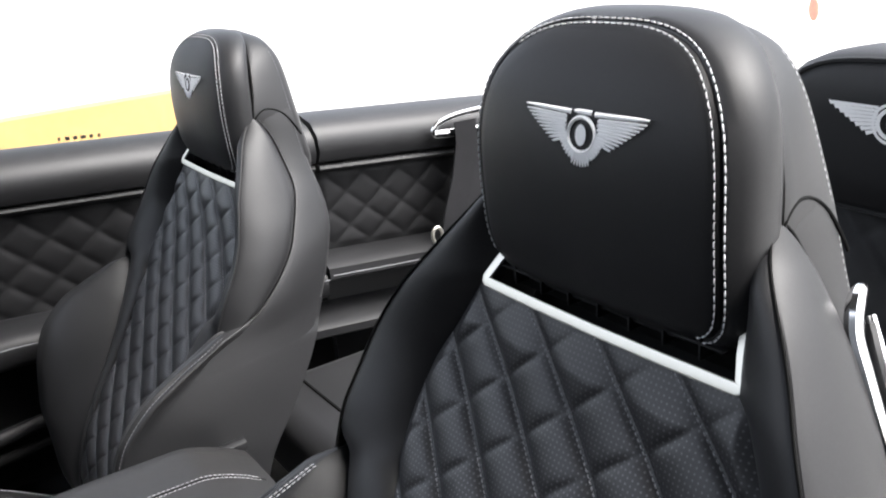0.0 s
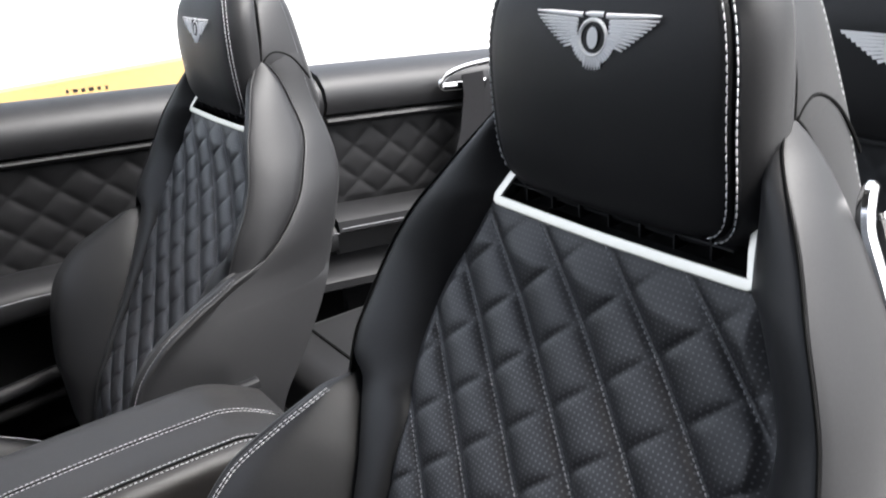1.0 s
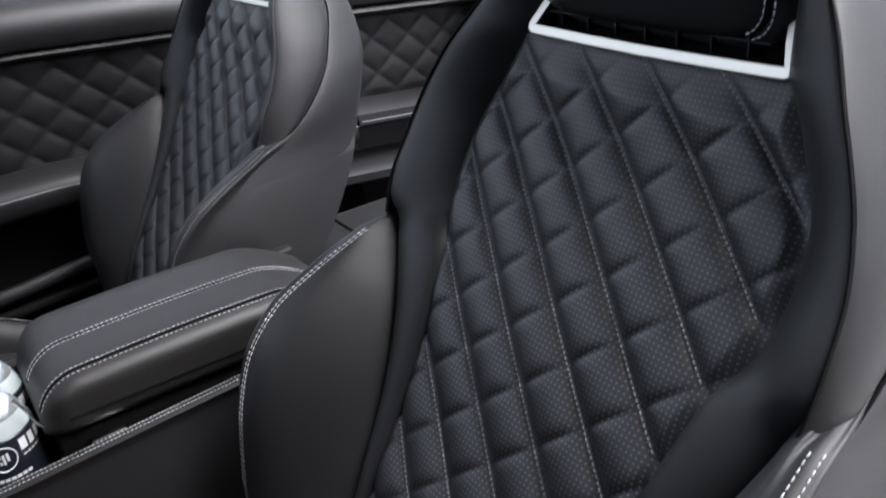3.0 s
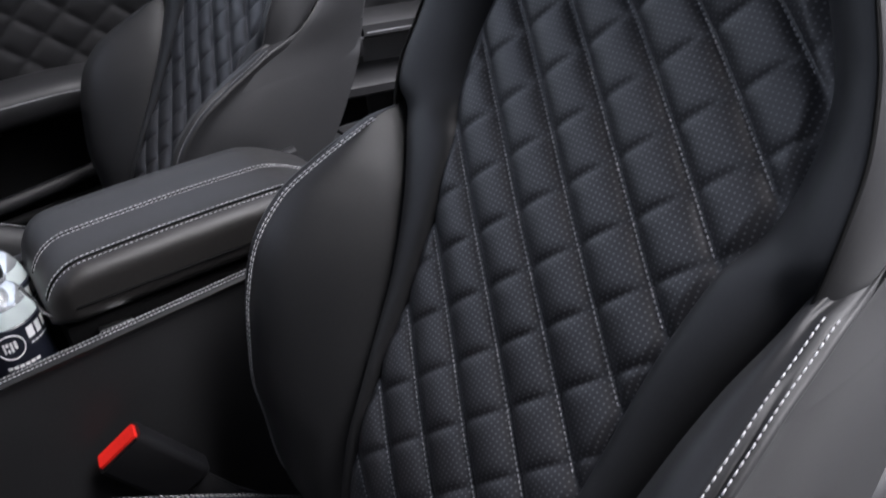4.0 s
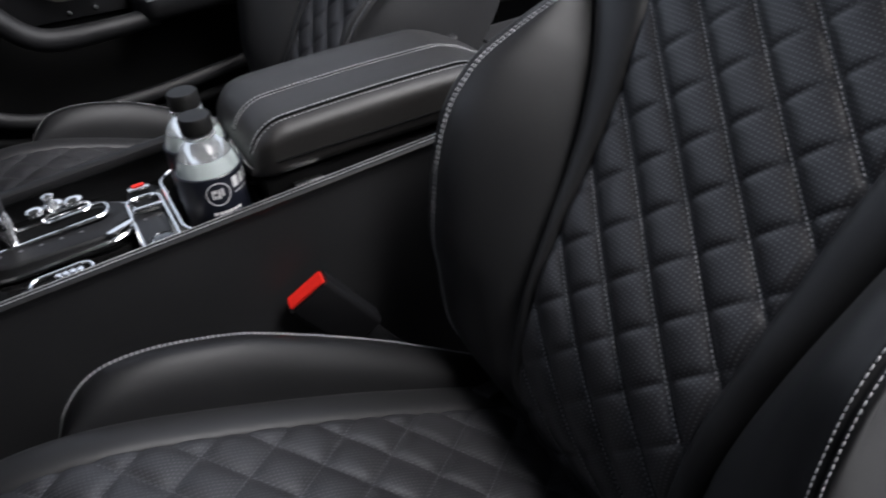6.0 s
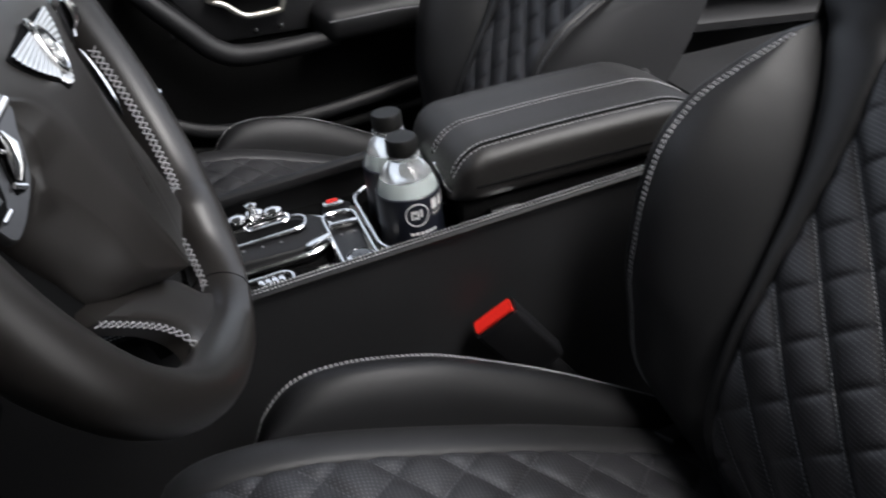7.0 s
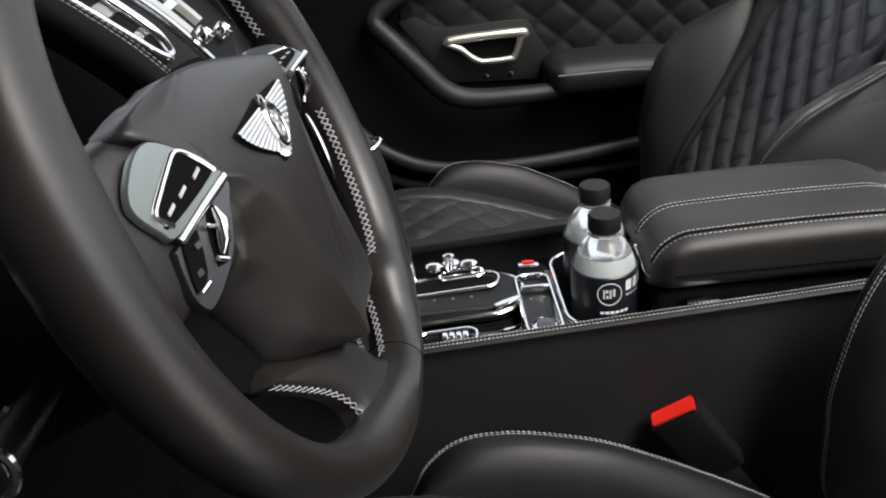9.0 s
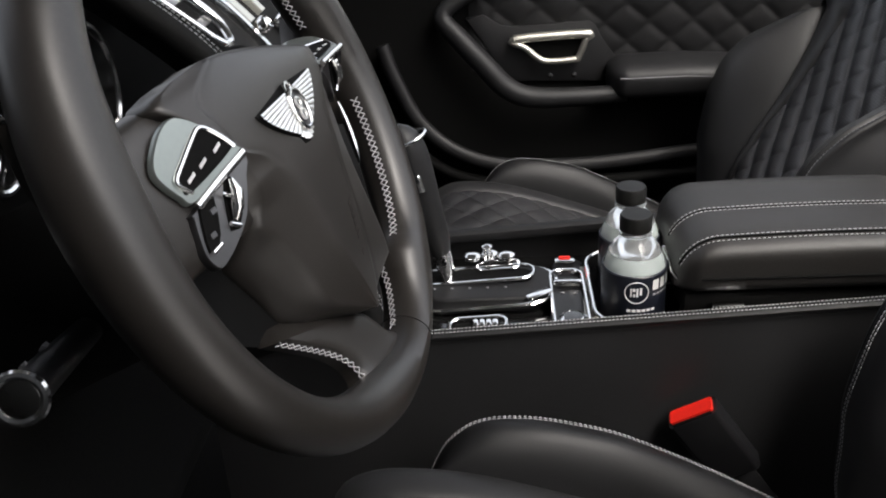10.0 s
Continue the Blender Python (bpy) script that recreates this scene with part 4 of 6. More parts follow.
# ---- water bottles in the cup holder ----
def bottle():
    b = thing("water_bottle", "small clear plastic bottle with black cap and navy label", "bottle", group="bottles in the cup holder")
    prof = [(0.024, 0), (0.029, 0.002), (0.0312, 0.008), (0.0314, 0.065), (0.0313, 0.082), (0.0303, 0.0905), (0.0280, 0.0985), (0.0255, 0.1045)]
    flask = place("flask", lathe(prof, 40), LIQUID, b, "pale milky liquid in clear plastic")
    place("shoulder", lathe([(0.0257, 0.1047), (0.0240, 0.1080), (0.0205, 0.1130), (0.0160, 0.1172), (0.0138, 0.1205), (0.0130, 0.1240), (0.0128, 0.1295)], 40), CLEAR, b, "clear bottle shoulder above the liquid")
    place("label", lathe([(0.0312, 0.016), (0.0319, 0.017), (0.0319, 0.0895), (0.0310, 0.0905)], 48), LABEL, b, "navy paper label")
    place("collar", lathe([(0.0135, 0.1225), (0.0160, 0.1230), (0.0160, 0.1252), (0.0135, 0.1257)], 28), CLEAR, b, "clear neck ring")
    ridged = []
    n = 60
    for r, z in ((0.0145, 0.1272), (0.0152, 0.1279), (0.0152, 0.1415), (0.0143, 0.1432), (0.0005, 0.1436)):
        ridged.append([Vector(((r + (0.00035 if k % 2 and 0.126 < z < 0.142 else 0)) * math.cos(k * math.tau / n), (r + (0.00035 if k % 2 and 0.126 < z < 0.142 else 0)) * math.sin(k * math.tau / n), z)) for k in range(n)])
    place("cap", loft(ridged), CAP, b, "black screw cap")

    def patch(a0, a1, z0, z1, r=0.03215):
        m = max(2, int((a1 - a0) / 0.12))
        verts = [(r * math.cos(a0 + (a1 - a0) * i / m), r * math.sin(a0 + (a1 - a0) * i / m), z) for z in (z0, z1) for i in range(m + 1)]
        return from_data(verts, [(i, i + 1, m + 2 + i, m + 1 + i) for i in range(m)])
    face = radians(-93)
    ring = []
    for k in range(32):
        t = math.tau * k / 32
        ring.append(Vector((0.0321 * math.cos(face + 0.0115 / 0.032 * math.cos(t)), 0.0321 * math.sin(face + 0.0115 / 0.032 * math.cos(t)), 0.0735 + 0.0115 * math.sin(t))))
    place("badge_ring", tube(ring, 0.0005, 5, closed=True), WHITE_INK, b)
    for a0, a1, z0, z1 in ((-0.19, -0.14, 0.069, 0.0785), (-0.12, -0.04, 0.0750, 0.0785), (-0.10, -0.04, 0.069, 0.0725), (-0.01, 0.05, 0.069, 0.0785), (0.09, 0.16, 0.071, 0.0790)):
        place("badge_bar", patch(face + a0, face + a1, z0, z1), WHITE_INK, b)
    for i, w in enumerate((0.22, 0.20, 0.20)):
        place("word_bar", patch(face + 0.50 + 0.30 * i, face + 0.50 + 0.30 * i + w, 0.0745, 0.0855), WHITE_INK, b)
    for i in range(5):
        place("small_word_bar", patch(face + 0.52 + 0.14 * i, face + 0.62 + 0.14 * i, 0.0690, 0.0705), WHITE_INK, b)
    for i in range(6):
        place("caption_bar", patch(face - 0.28 + 0.15 * i, face - 0.16 + 0.15 * i, 0.0520, 0.0550), WHITE_INK, b)
    return b


first = bottle()
first.location = (0.2085, -0.019, 0.5795)
second = copy_thing(first, pose(0.2125, 0.045, 0.5800, 0, 0, 18))

# ---- padded armrest lid ----
arm = thing("armrest", "charcoal leather armrest lid with double white stitching", "armrest")


def arm_section(x):
    """Half-outline of the lid at x: (y, z)."""
    f = min(1.0, max(0.0, (x - 0.243) / 0.040))
    r = min(1.0, max(0.0, (0.545 - x) / 0.075))
    top = 0.668 + 0.040 * math.sqrt(max(0, 1 - (1 - f) ** 2)) + 0.004 * math.sin(math.pi * min(1, (x - 0.24) / 0.30)) - 0.034 * (1 - r) ** 1.6
    return top


rings = []
for i in range(61):
    x = 0.2435 + 0.30 * i / 60
    top, bot = arm_section(x), 0.652
    f = min(1.0, max(0.0, (x - 0.2435) / 0.02)) ** 0.5
    a, b = -0.043 - 0.022 * f, 0.072 + 0.025 * f
    ring = []
    for k in range(40):
        t = math.tau * k / 40
        c, s = math.cos(t), math.sin(t)
        e = 5.0
        q = (abs(c) ** e + abs(s) ** e) ** (-1 / e)
        ring.append(Vector((x, (a + b) / 2 + (b - a) / 2 * c * q, (top + bot) / 2 + (top - bot) / 2 * s * q)))
    rings.append(ring)
place("lid", loft(rings), LEATHER_WARM, arm, "charcoal leather padded lid")
place("parting_line", tube([Vector((0.264 + 0.276 * i / 30, -0.0652, 0.674)) for i in range(31)], 0.0013, 6), DARK, arm)
place("lid_base", box((0.30, 0.145, 0.03), (0.40, 0.016, 0.640), 0.008), DARK, arm, "dark lower shell")
place("catch", box((0.030, 0.010, 0.004), (0.290, -0.064, 0.646), 0.0015), CHROME, arm, "small chrome catch")
place("front_trim", tube(curve_pts([(0.2300, -0.049, 0.702), (0.2365, -0.047, 0.686), (0.2400, -0.046, 0.674), (0.2450, -0.046, 0.666)], 16), 0.0016, 8), CHROME, arm, "thin chrome edge trim")
for y0 in (-0.047, 0.010):
    for dy in (-0.0032, 0.0032):
        path = []
        for i in range(101):
            x = 0.2465 + 0.285 * i / 100
            top = arm_section(x)
            y = y0 + dy
            edge = 0.0012 if y0 < 0 else 0.0
            path.append((Vector((x, y, top - edge - (0.0022 if dy < 0 and y0 < 0 else 0))), Vector((-0.4 if x < 0.27 else 0, -0.3 if y0 < 0 else 0, 1)).normalized()))
        place("lid_stitching", dashes([path]), THREAD, arm, "pale grey double stitching")
    path = [Vector((0.246 + 0.288 * i / 60, y0, arm_section(0.246 + 0.288 * i / 60) - (0.0016 if y0 < 0 else 0.0004))) for i in range(61)]
    place("lid_seam", tube(path, 0.0011, 6), DARK, arm)

# ---- seat belt buckle ----
ax = Vector((0.060, 0.0, -0.088)).normalized()
ux = Vector((0.033, -0.008, 0.028)).normalized()
ux = (ux - ax * ux.dot(ax)).normalized()
vx = ax.cross(ux)
M = Matrix(((ux.x, vx.x, ax.x, 0.254), (ux.y, vx.y, ax.y, -0.110), (ux.z, vx.z, ax.z, 0.555), (0, 0, 0, 1)))
buckle = thing("seat_belt_buckle", "black seat belt buckle with red release button", "seat belt")
me = prism(round_rect(0.050, 0.024, 0.006, 5), 0.085, M, 0.004, 3)
place("buckle_body", me, PLASTIC, buckle, "black plastic housing")
place("release_button", prism(round_rect(0.043, 0.016, 0.002, 4), 0.006, M @ pose(0, 0, -0.0035, 0, 0, 0), 0.001), RED, buckle, "bright red release button")
# Dark strip; the slot's depth is only shade put into the colour.
place("buckle_slot", prism(round_rect(0.040, 0.0035, 0.001, 3, 0, 0.0095), 0.002, M @ pose(0, 0, -0.0010), 0), DARK, buckle)
place("stalk", tube(curve_pts([M @ Vector((0, 0, 0.08)), M @ Vector((0, 0, 0.13)), (0.36, -0.112, 0.40), (0.385, -0.112, 0.27)], 20), 0.014, 10, flat=0.4), WEBBING, buckle, "black stalk")


# ---- far door ----
def drop(x):
    return -0.078 * max(0.0, x - 0.40)


door = thing("panelled_side_door", "closed far door with quilted black leather panel", "car door")


def run(section, x0, x1, n=40, y_in=None):
    """An upright trim section (y, z) carried along the car."""
    rings = []
    for i in range(n + 1):
        x = x0 + (x1 - x0) * i / n
        rings.append([Vector((x, y + (y_in(x) if y_in else 0), z + drop(x))) for y, z in section])
    return loft(rings)


def taper(x):
    return -0.09 * max(0.0, x - 0.75)


PAD = [(0.758, 0.842), (0.738, 0.850), (0.728, 0.870), (0.732, 0.895), (0.752, 0.915), (0.780, 0.926), (0.812, 0.926), (0.818, 0.90), (0.816, 0.842)]
place("belt_pad", run(PAD, -0.35, 0.962, 50, taper), LEATHER, door, "smooth black leather waist pad")
place("pad_roll", run([(0.752 + 0.011 * math.cos(a), 0.838 + 0.0075 * math.sin(a)) for a in [math.tau * k / 10 for k in range(10)]], -0.30, 0.962, 50, taper), LEATHER_PAD, door, "stitched roll under the pad")
# Card, pocket and lower trim: near black, low-door shade put into the colour.
place("door_card", run([(0.768, 0.36), (0.768, 0.84), (0.83, 0.84), (0.86, 0.36)], -0.35, 0.96, 30, taper), DARK, door, "black door card with shade put into its colour")


def quilt_sheet(x0, x1, z0, z1, y, dw=0.076, dh=0.068, depth=0.0050, nx=190, nz=70, shift=0.0):
    def f(u, v):
        x, z = x0 + (x1 - x0) * u, z0 + (z1 - z0) * v
        h = pillow(x / dw + z / dh + shift, x / dw - z / dh + shift, depth) * min(1, u * 40, (1 - u) * 40, v * 12, (1 - v) * 12)
        return Vector((x, y + taper(x) - h, z + drop(x)))
    return grid(f, nx, nz, uv=lambda u, v: (x0 + (x1 - x0) * u, z0 + (z1 - z0) * v), flip=False)


place("quilted_panel", quilt_sheet(0.03, 0.955, 0.640, 0.834, 0.764), QUILT, door, "black leather quilted in diamonds")
ARM = [(0.766, 0.655), (0.735, 0.660), (0.700, 0.655), (0.682, 0.642), (0.680, 0.620), (0.690, 0.602), (0.720, 0.596), (0.766, 0.598)]
ARM = [(v.x, v.y) for v in curve_pts([(y, z, 0) for y, z in ARM], 32, closed=True)]
rings = []
for i in range(61):
    x = 0.268 + 0.662 * (i / 60) ** 1.7
    k = math.sqrt(max(0.0, 1 - (1 - min(1.0, (x - 0.2675) / 0.032)) ** 2))
    rings.append([Vector((x, 0.75 + (y - 0.75) * (0.15 + 0.85 * k) + taper(x), 0.626 + (z - 0.626) * (0.30 + 0.70 * k) + drop(x))) for y, z in ARM])
place("door_armrest", loft(rings), LEATHER_PAD, door, "padded leather armrest")
place("armrest_seam", tube([(0.285 + 0.65 * i / 30, 0.6815 + taper(0.285 + 0.65 * i / 30), 0.638 + drop(0.285 + 0.65 * i / 30)) for i in range(31)], 0.0014, 6), THREAD_DIM, door)
pull = curve_pts([(0.30, 0.712, 0.604), (0.22, 0.708, 0.602), (0.135, 0.706, 0.606), (0.092, 0.707, 0.625), (0.055, 0.712, 0.665), (0.012, 0.722, 0.712), (-0.014, 0.734, 0.745), (0.012, 0.742, 0.772), (0.08, 0.748, 0.805), (0.15, 0.75, 0.835)], 70)
place("pull_moulding", tube(pull, [0.015 + 0.004 * math.sin(math.pi * min(1, i / 50)) for i in range(71)], 12), LEATHER_PAD, door, "curved leather pull moulding")
place("pull_plate", prism([(0.025, 0.735), (0.10, 0.62), (0.29, 0.612), (0.29, 0.650), (0.262, 0.690), (0.248, 0.716), (0.238, 0.722), (0.105, 0.718), (0.085, 0.722), (0.055, 0.742)], 0.014, Matrix(((1, 0, 0, 0), (0, 0, -1, 0.772), (0, 1, 0, 0), (0, 0, 0, 1))), 0.003), LEATHER_PAD, door, "dark handle surround")
HL = [(0.108, 0.699), (0.233, 0.703), (0.231, 0.692), (0.220, 0.664), (0.212, 0.659), (0.168, 0.658), (0.150, 0.664), (0.128, 0.683)]
loop = curve_pts([(x, 0.742, z) for x, z in HL], 64, closed=True)
handle = place("door_handle", tube(loop, [0.0056 + 0.0022 * (1 if i < 10 else 0) for i in range(64)], 10, closed=True), SATIN, door, "satin chrome door handle")
# Near-black sheet supplies the shade of the hollow behind the handle.
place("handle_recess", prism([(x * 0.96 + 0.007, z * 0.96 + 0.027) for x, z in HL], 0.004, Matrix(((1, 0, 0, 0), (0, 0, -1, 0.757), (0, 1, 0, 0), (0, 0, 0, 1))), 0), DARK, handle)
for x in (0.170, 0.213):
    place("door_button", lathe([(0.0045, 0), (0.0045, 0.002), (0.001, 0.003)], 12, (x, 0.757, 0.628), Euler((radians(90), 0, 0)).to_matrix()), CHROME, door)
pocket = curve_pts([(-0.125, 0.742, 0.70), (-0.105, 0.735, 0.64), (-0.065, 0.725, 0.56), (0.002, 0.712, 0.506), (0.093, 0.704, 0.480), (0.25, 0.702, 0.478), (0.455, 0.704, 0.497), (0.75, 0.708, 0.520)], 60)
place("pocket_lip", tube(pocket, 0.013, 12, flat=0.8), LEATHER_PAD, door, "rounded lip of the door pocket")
place("pocket_wall", loft([[p + Vector((0, 0.005, -0.008)), p + Vector((0, 0.018, -0.018)), p + Vector((0.0, 0.05, -0.10)), p + Vector((0, 0.07, -0.10)), p + Vector((0, 0.035, 0.0))] for p in pocket]), DARK, door, "pocket front darkened for shade")
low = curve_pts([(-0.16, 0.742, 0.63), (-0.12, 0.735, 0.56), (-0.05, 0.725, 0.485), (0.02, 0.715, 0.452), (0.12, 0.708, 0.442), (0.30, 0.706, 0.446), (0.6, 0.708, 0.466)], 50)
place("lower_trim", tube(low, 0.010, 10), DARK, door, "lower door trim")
place("speaker_ring", tube([(-0.205 + 0.052 * math.cos(a), 0.748, 0.60 + 0.058 * math.sin(a)) for a in [math.tau * k / 30 for k in range(30)]], 0.0035, 8, closed=True), PLASTIC, door, "round speaker surround")

# raised window of the far door
win = thing("door_window", "raised clear window glass of the far door", "window")
place("pane", run([(0.792, 0.90), (0.788, 1.25), (0.784, 1.25), (0.788, 0.90)], -0.30, 0.95, 6, taper), GLASS, win)
bpy.data.objects["pane"].visible_shadow = False
for i, w in enumerate((0.006, 0.010, 0.009, 0.012, 0.008, 0.006)):
    x = 0.548 + 0.0125 * i
    place("etched_mark", box((w * 0.7, 0.0006, 0.006), (x, 0.7850 + taper(x), 0.936 + drop(x)), 0), GUNMETAL, win, "tiny dark etched mark")
place("etched_base", box((0.016, 0.0006, 0.005), (0.578, 0.7850, 0.921 + drop(0.578)), 0), WHITE_INK, win)

# ---- rear side panel ----
quarter = thing("rear_side_panel", "quilted black leather panel beside the rear seat", "side panel")


def run2(section, x0, x1, n=30):
    return loft([[Vector((x, y + taper(x), z + drop(x))) for y, z in section] for x in [x0 + (x1 - x0) * i / n for i in range(n + 1)]])


place("rear_pad", run2([(0.758, 0.846), (0.736, 0.852), (0.726, 0.872), (0.730, 0.900), (0.752, 0.922), (0.790, 0.932), (0.840, 0.932), (0.84, 0.846)], 0.968, 1.62), LEATHER, quarter, "smooth black leather waist pad")
place("rear_roll", run2([(0.748 + 0.014 * math.cos(a), 0.838 + 0.008 * math.sin(a)) for a in [math.tau * k / 10 for k in range(10)]], 0.968, 1.62), LEATHER_PAD, quarter, "stitched roll under the pad")
place("rear_card", run2([(0.770, 0.30), (0.770, 0.845), (0.84, 0.845), (0.86, 0.30)], 0.968, 1.62), LEATHER, quarter)
place("rear_quilt", quilt_sheet(0.975, 1.30, 0.672, 0.832, 0.764, nx=80, nz=50), QUILT, quarter, "black leather quilted in diamonds")
place("rear_ledge", run2([(0.770, 0.672), (0.70, 0.672), (0.680, 0.660), (0.678, 0.640), (0.700, 0.630), (0.770, 0.630)], 0.934, 1.36), LEATHER_PAD, quarter, "padded ledge")
place("ledge_seam", run2([(0.6795 + 0.0015 * math.cos(a), 0.646 + 0.0015 * math.sin(a)) for a in [math.tau * k / 6 for k in range(6)]], 0.94, 1.35), THREAD_DIM, quarter)
place("lower_ledge", run2([(0.770, 0.565), (0.665, 0.565), (0.650, 0.555), (0.650, 0.540), (0.670, 0.530), (0.770, 0.530)], 0.82, 1.36), LEATHER_PAD, quarter, "lower leather ledge")
hook = curve_pts([(1.300, 0.672, 0.812), (1.225, 0.670, 0.818), (1.197, 0.668, 0.822), (1.192, 0.666, 0.830), (1.205, 0.664, 0.842), (1.245, 0.663, 0.851), (1.31, 0.663, 0.853), (1.42, 0.66, 0.853)], 50)
place("belt_guide", tube(hook, [0.0085 if i < 16 else 0.0065 for i in range(51)], 10, flat=0.7), CHROME, quarter, "bright chrome belt guide")
belt = thing("seat_belt", "black seat belt hanging from its chrome guide", "seat belt")
place("webbing", loft([[Vector((x - 0.024, y, z)), Vector((x + 0.024, y - 0.004, z)), Vector((x + 0.024, y - 0.0015, z)), Vector((x - 0.024, y + 0.0025, z))] for x, y, z in
                       ((1.262, 0.660, 0.838), (1.256, 0.650, 0.80), (1.235, 0.640, 0.74), (1.205, 0.630, 0.68), (1.19, 0.625, 0.64), (1.19, 0.625, 0.56))]), WEBBING, belt, "black webbing")
place("webbing_loop", loft([[Vector((x - 0.02, y, z)), Vector((x + 0.02, y, z)), Vector((x + 0.02, y + 0.003, z)), Vector((x - 0.02, y + 0.003, z))] for x, y, z in
                            ((1.31, 0.655, 0.82), (1.285, 0.64, 0.75), (1.24, 0.63, 0.68), (1.20, 0.622, 0.64))]), WEBBING, belt)
place("tongue", tube([(1.150 + 0.011 * math.cos(a), 0.620, 0.638 + 0.016 * math.sin(a)) for a in [math.tau * k / 20 for k in range(20)]], 0.0035, 8, closed=True), SATIN, belt, "metal tongue")

# ---- rear seats ----
def rear_seat():
    s = thing("rear_bucket_seat", "black quilted leather rear seat with winged badge", "seat", group="rear seats")
    rings = []
    for f, dx in ((0.05, -0.006), (0.5, -0.005), (0.8, -0.001), (0.93, 0.006), (1.0, 0.020), (1.02, 0.05), (1.0, 0.085), (0.8, 0.10)):
        ring = []
        for k in range(48):
            a = math.tau * k / 48
            c, sn = math.cos(a), math.sin(a)
            e = 3.4
            q = (abs(c) ** e + abs(sn) ** e) ** (-1 / e)
            ring.append(Vector((1.085 + dx + 0.10 * (0.965 - 0.965), 0.135 * c * q * f, 0.962 + 0.080 * sn * q * f)))
        rings.append(ring)
    place("headrest", loft(rings), LEATHER_PAD, s, "matte black headrest")
    path = []
    for k in range(49):
        a = math.tau * k / 48
        c, sn = math.cos(a), math.sin(a)
        q = (abs(c) ** 3.4 + abs(sn) ** 3.4) ** (-1 / 3.4)
        path.append(Vector((1.0905, 0.135 * c * q * 0.93, 0.962 + 0.080 * sn * q * 0.93)))
    place("headrest_piping", tube(path[:-1], 0.003, 6, closed=True), LEATHER, s)

    def back(u, v):
        l, t = (2 * u - 1) * 0.20, v
        z = 0.885 - 0.40 * t
        x = 1.115 - 0.16 * t
        h = puff(l / 0.072 + t * 0.43 / 0.068, l / 0.072 - t * 0.43 / 0.068, 0.007) * min(1, (1 - abs(2 * u - 1)) * 14)
        return Vector((x - h + 0.9 * l * l, l, z))
    place("quilted_backrest", grid(back, 70, 80, uv=lambda u, v: (u * 0.4, v * 0.43)), QUILT, s, "black leather quilted in diamonds")
    place("backrest_core", loft([[Vector((1.125 - 0.16 * t + a, l, 0.895 - 0.42 * t)) for a, l in ((0.02, -0.215), (0.0, -0.19), (0.04, 0.0), (0.0, 0.19), (0.02, 0.215), (0.16, 0.22), (0.16, -0.22))] for t in [i / 12 for i in range(13)]]), LEATHER, s)
    place("rear_cushion", box((0.42, 0.42, 0.14), (0.86, 0, 0.42), 0.035, 4), LEATHER, s, "smooth leather cushion")
    place("cushion_seam", tube([(0.80, -0.2 + 0.4 * i / 10, 0.4905) for i in range(11)], 0.003, 6), DARK, s)
    verts, faces = [], []

    def quad(pts):
        k = len(verts)
        verts.extend(Vector((1.0785 + 0.2 * abs(a) ** 2 - lf, -a, 0.980 + b)) for a, b, lf in pts)
        faces.append(tuple(range(k, k + len(pts))))
    for side in (1, -1):
        for i in range(8):
            f = i / 7
            y0, y1 = 0.016 - 0.022 * f, 0.016 - 0.026 * f
            quad(((side * 0.014, y0, 0.001), (side * (0.066 - 0.040 * f), y1 + 0.001, 0.001), (side * (0.064 - 0.040 * f), y1 - 0.0028, 0.001), (side * 0.014, y0 - 0.0028, 0.001)))
    for r0, r1 in ((0.0115, 0.0155), (0.017, 0.020)):
        for i in range(24):
            a0, a1 = math.tau * i / 24, math.tau * (i + 1) / 24
            quad(((r0 * math.cos(a0), r0 * math.sin(a0), 0.0015), (r1 * math.cos(a0), r1 * math.sin(a0), 0.0015), (r1 * math.cos(a1), r1 * math.sin(a1), 0.0015), (r0 * math.cos(a1), r0 * math.sin(a1), 0.0015)))
    quad([(0.0050 * math.cos(a), 0.0085 * math.sin(a), 0.001) for a in [math.tau * k / 16 for k in range(16)]])
    place("emblem", from_data(verts, faces, smooth=False), EMBROIDERY, s, "silver embroidered winged badge")
    return s


rear = rear_seat()
rear.location = (0.0, -0.300, 0.0)
bench = thing("rear_bench", "smooth black leather rear bench cushion", "bench")
place("bench_cushion", box((0.44, 0.66, 0.14), (0.94, 0.27, 0.415), 0.04, 4), LEATHER, bench)
place("bench_seam", tube([(0.80, -0.02 + 0.6 * i / 10, 0.4855) for i in range(11)], 0.003, 6), DARK, bench)
place("bench_seam", tube([(0.74 + 0.4 * i / 10, 0.10, 0.4855) for i in range(11)], 0.003, 6), DARK, bench)


# ---- steering wheel ----
WC = Vector((-0.042, -0.343, 0.9315))
WM = Matrix.Translation(WC) @ pose(0, 0, 0, 0, 0, -6) @ Matrix(((0, -math.cos(radians(67.9)), math.sin(radians(67.9)), 0), (1, 0, 0, 0), (0, math.sin(radians(67.9)), math.cos(radians(67.9)), 0), (0, 0, 0, 1)))
WP, WUP, WN = (WM.to_3x3().col[i].copy() for i in range(3))


def wp(p, q, d=0.0):
    return WC + WP * p + WUP * q + WN * d


wheel = thing("steering_wheel", "dark leather steering wheel with cross-stitched rim", "steering wheel")
RIM, n = 0.155, 96


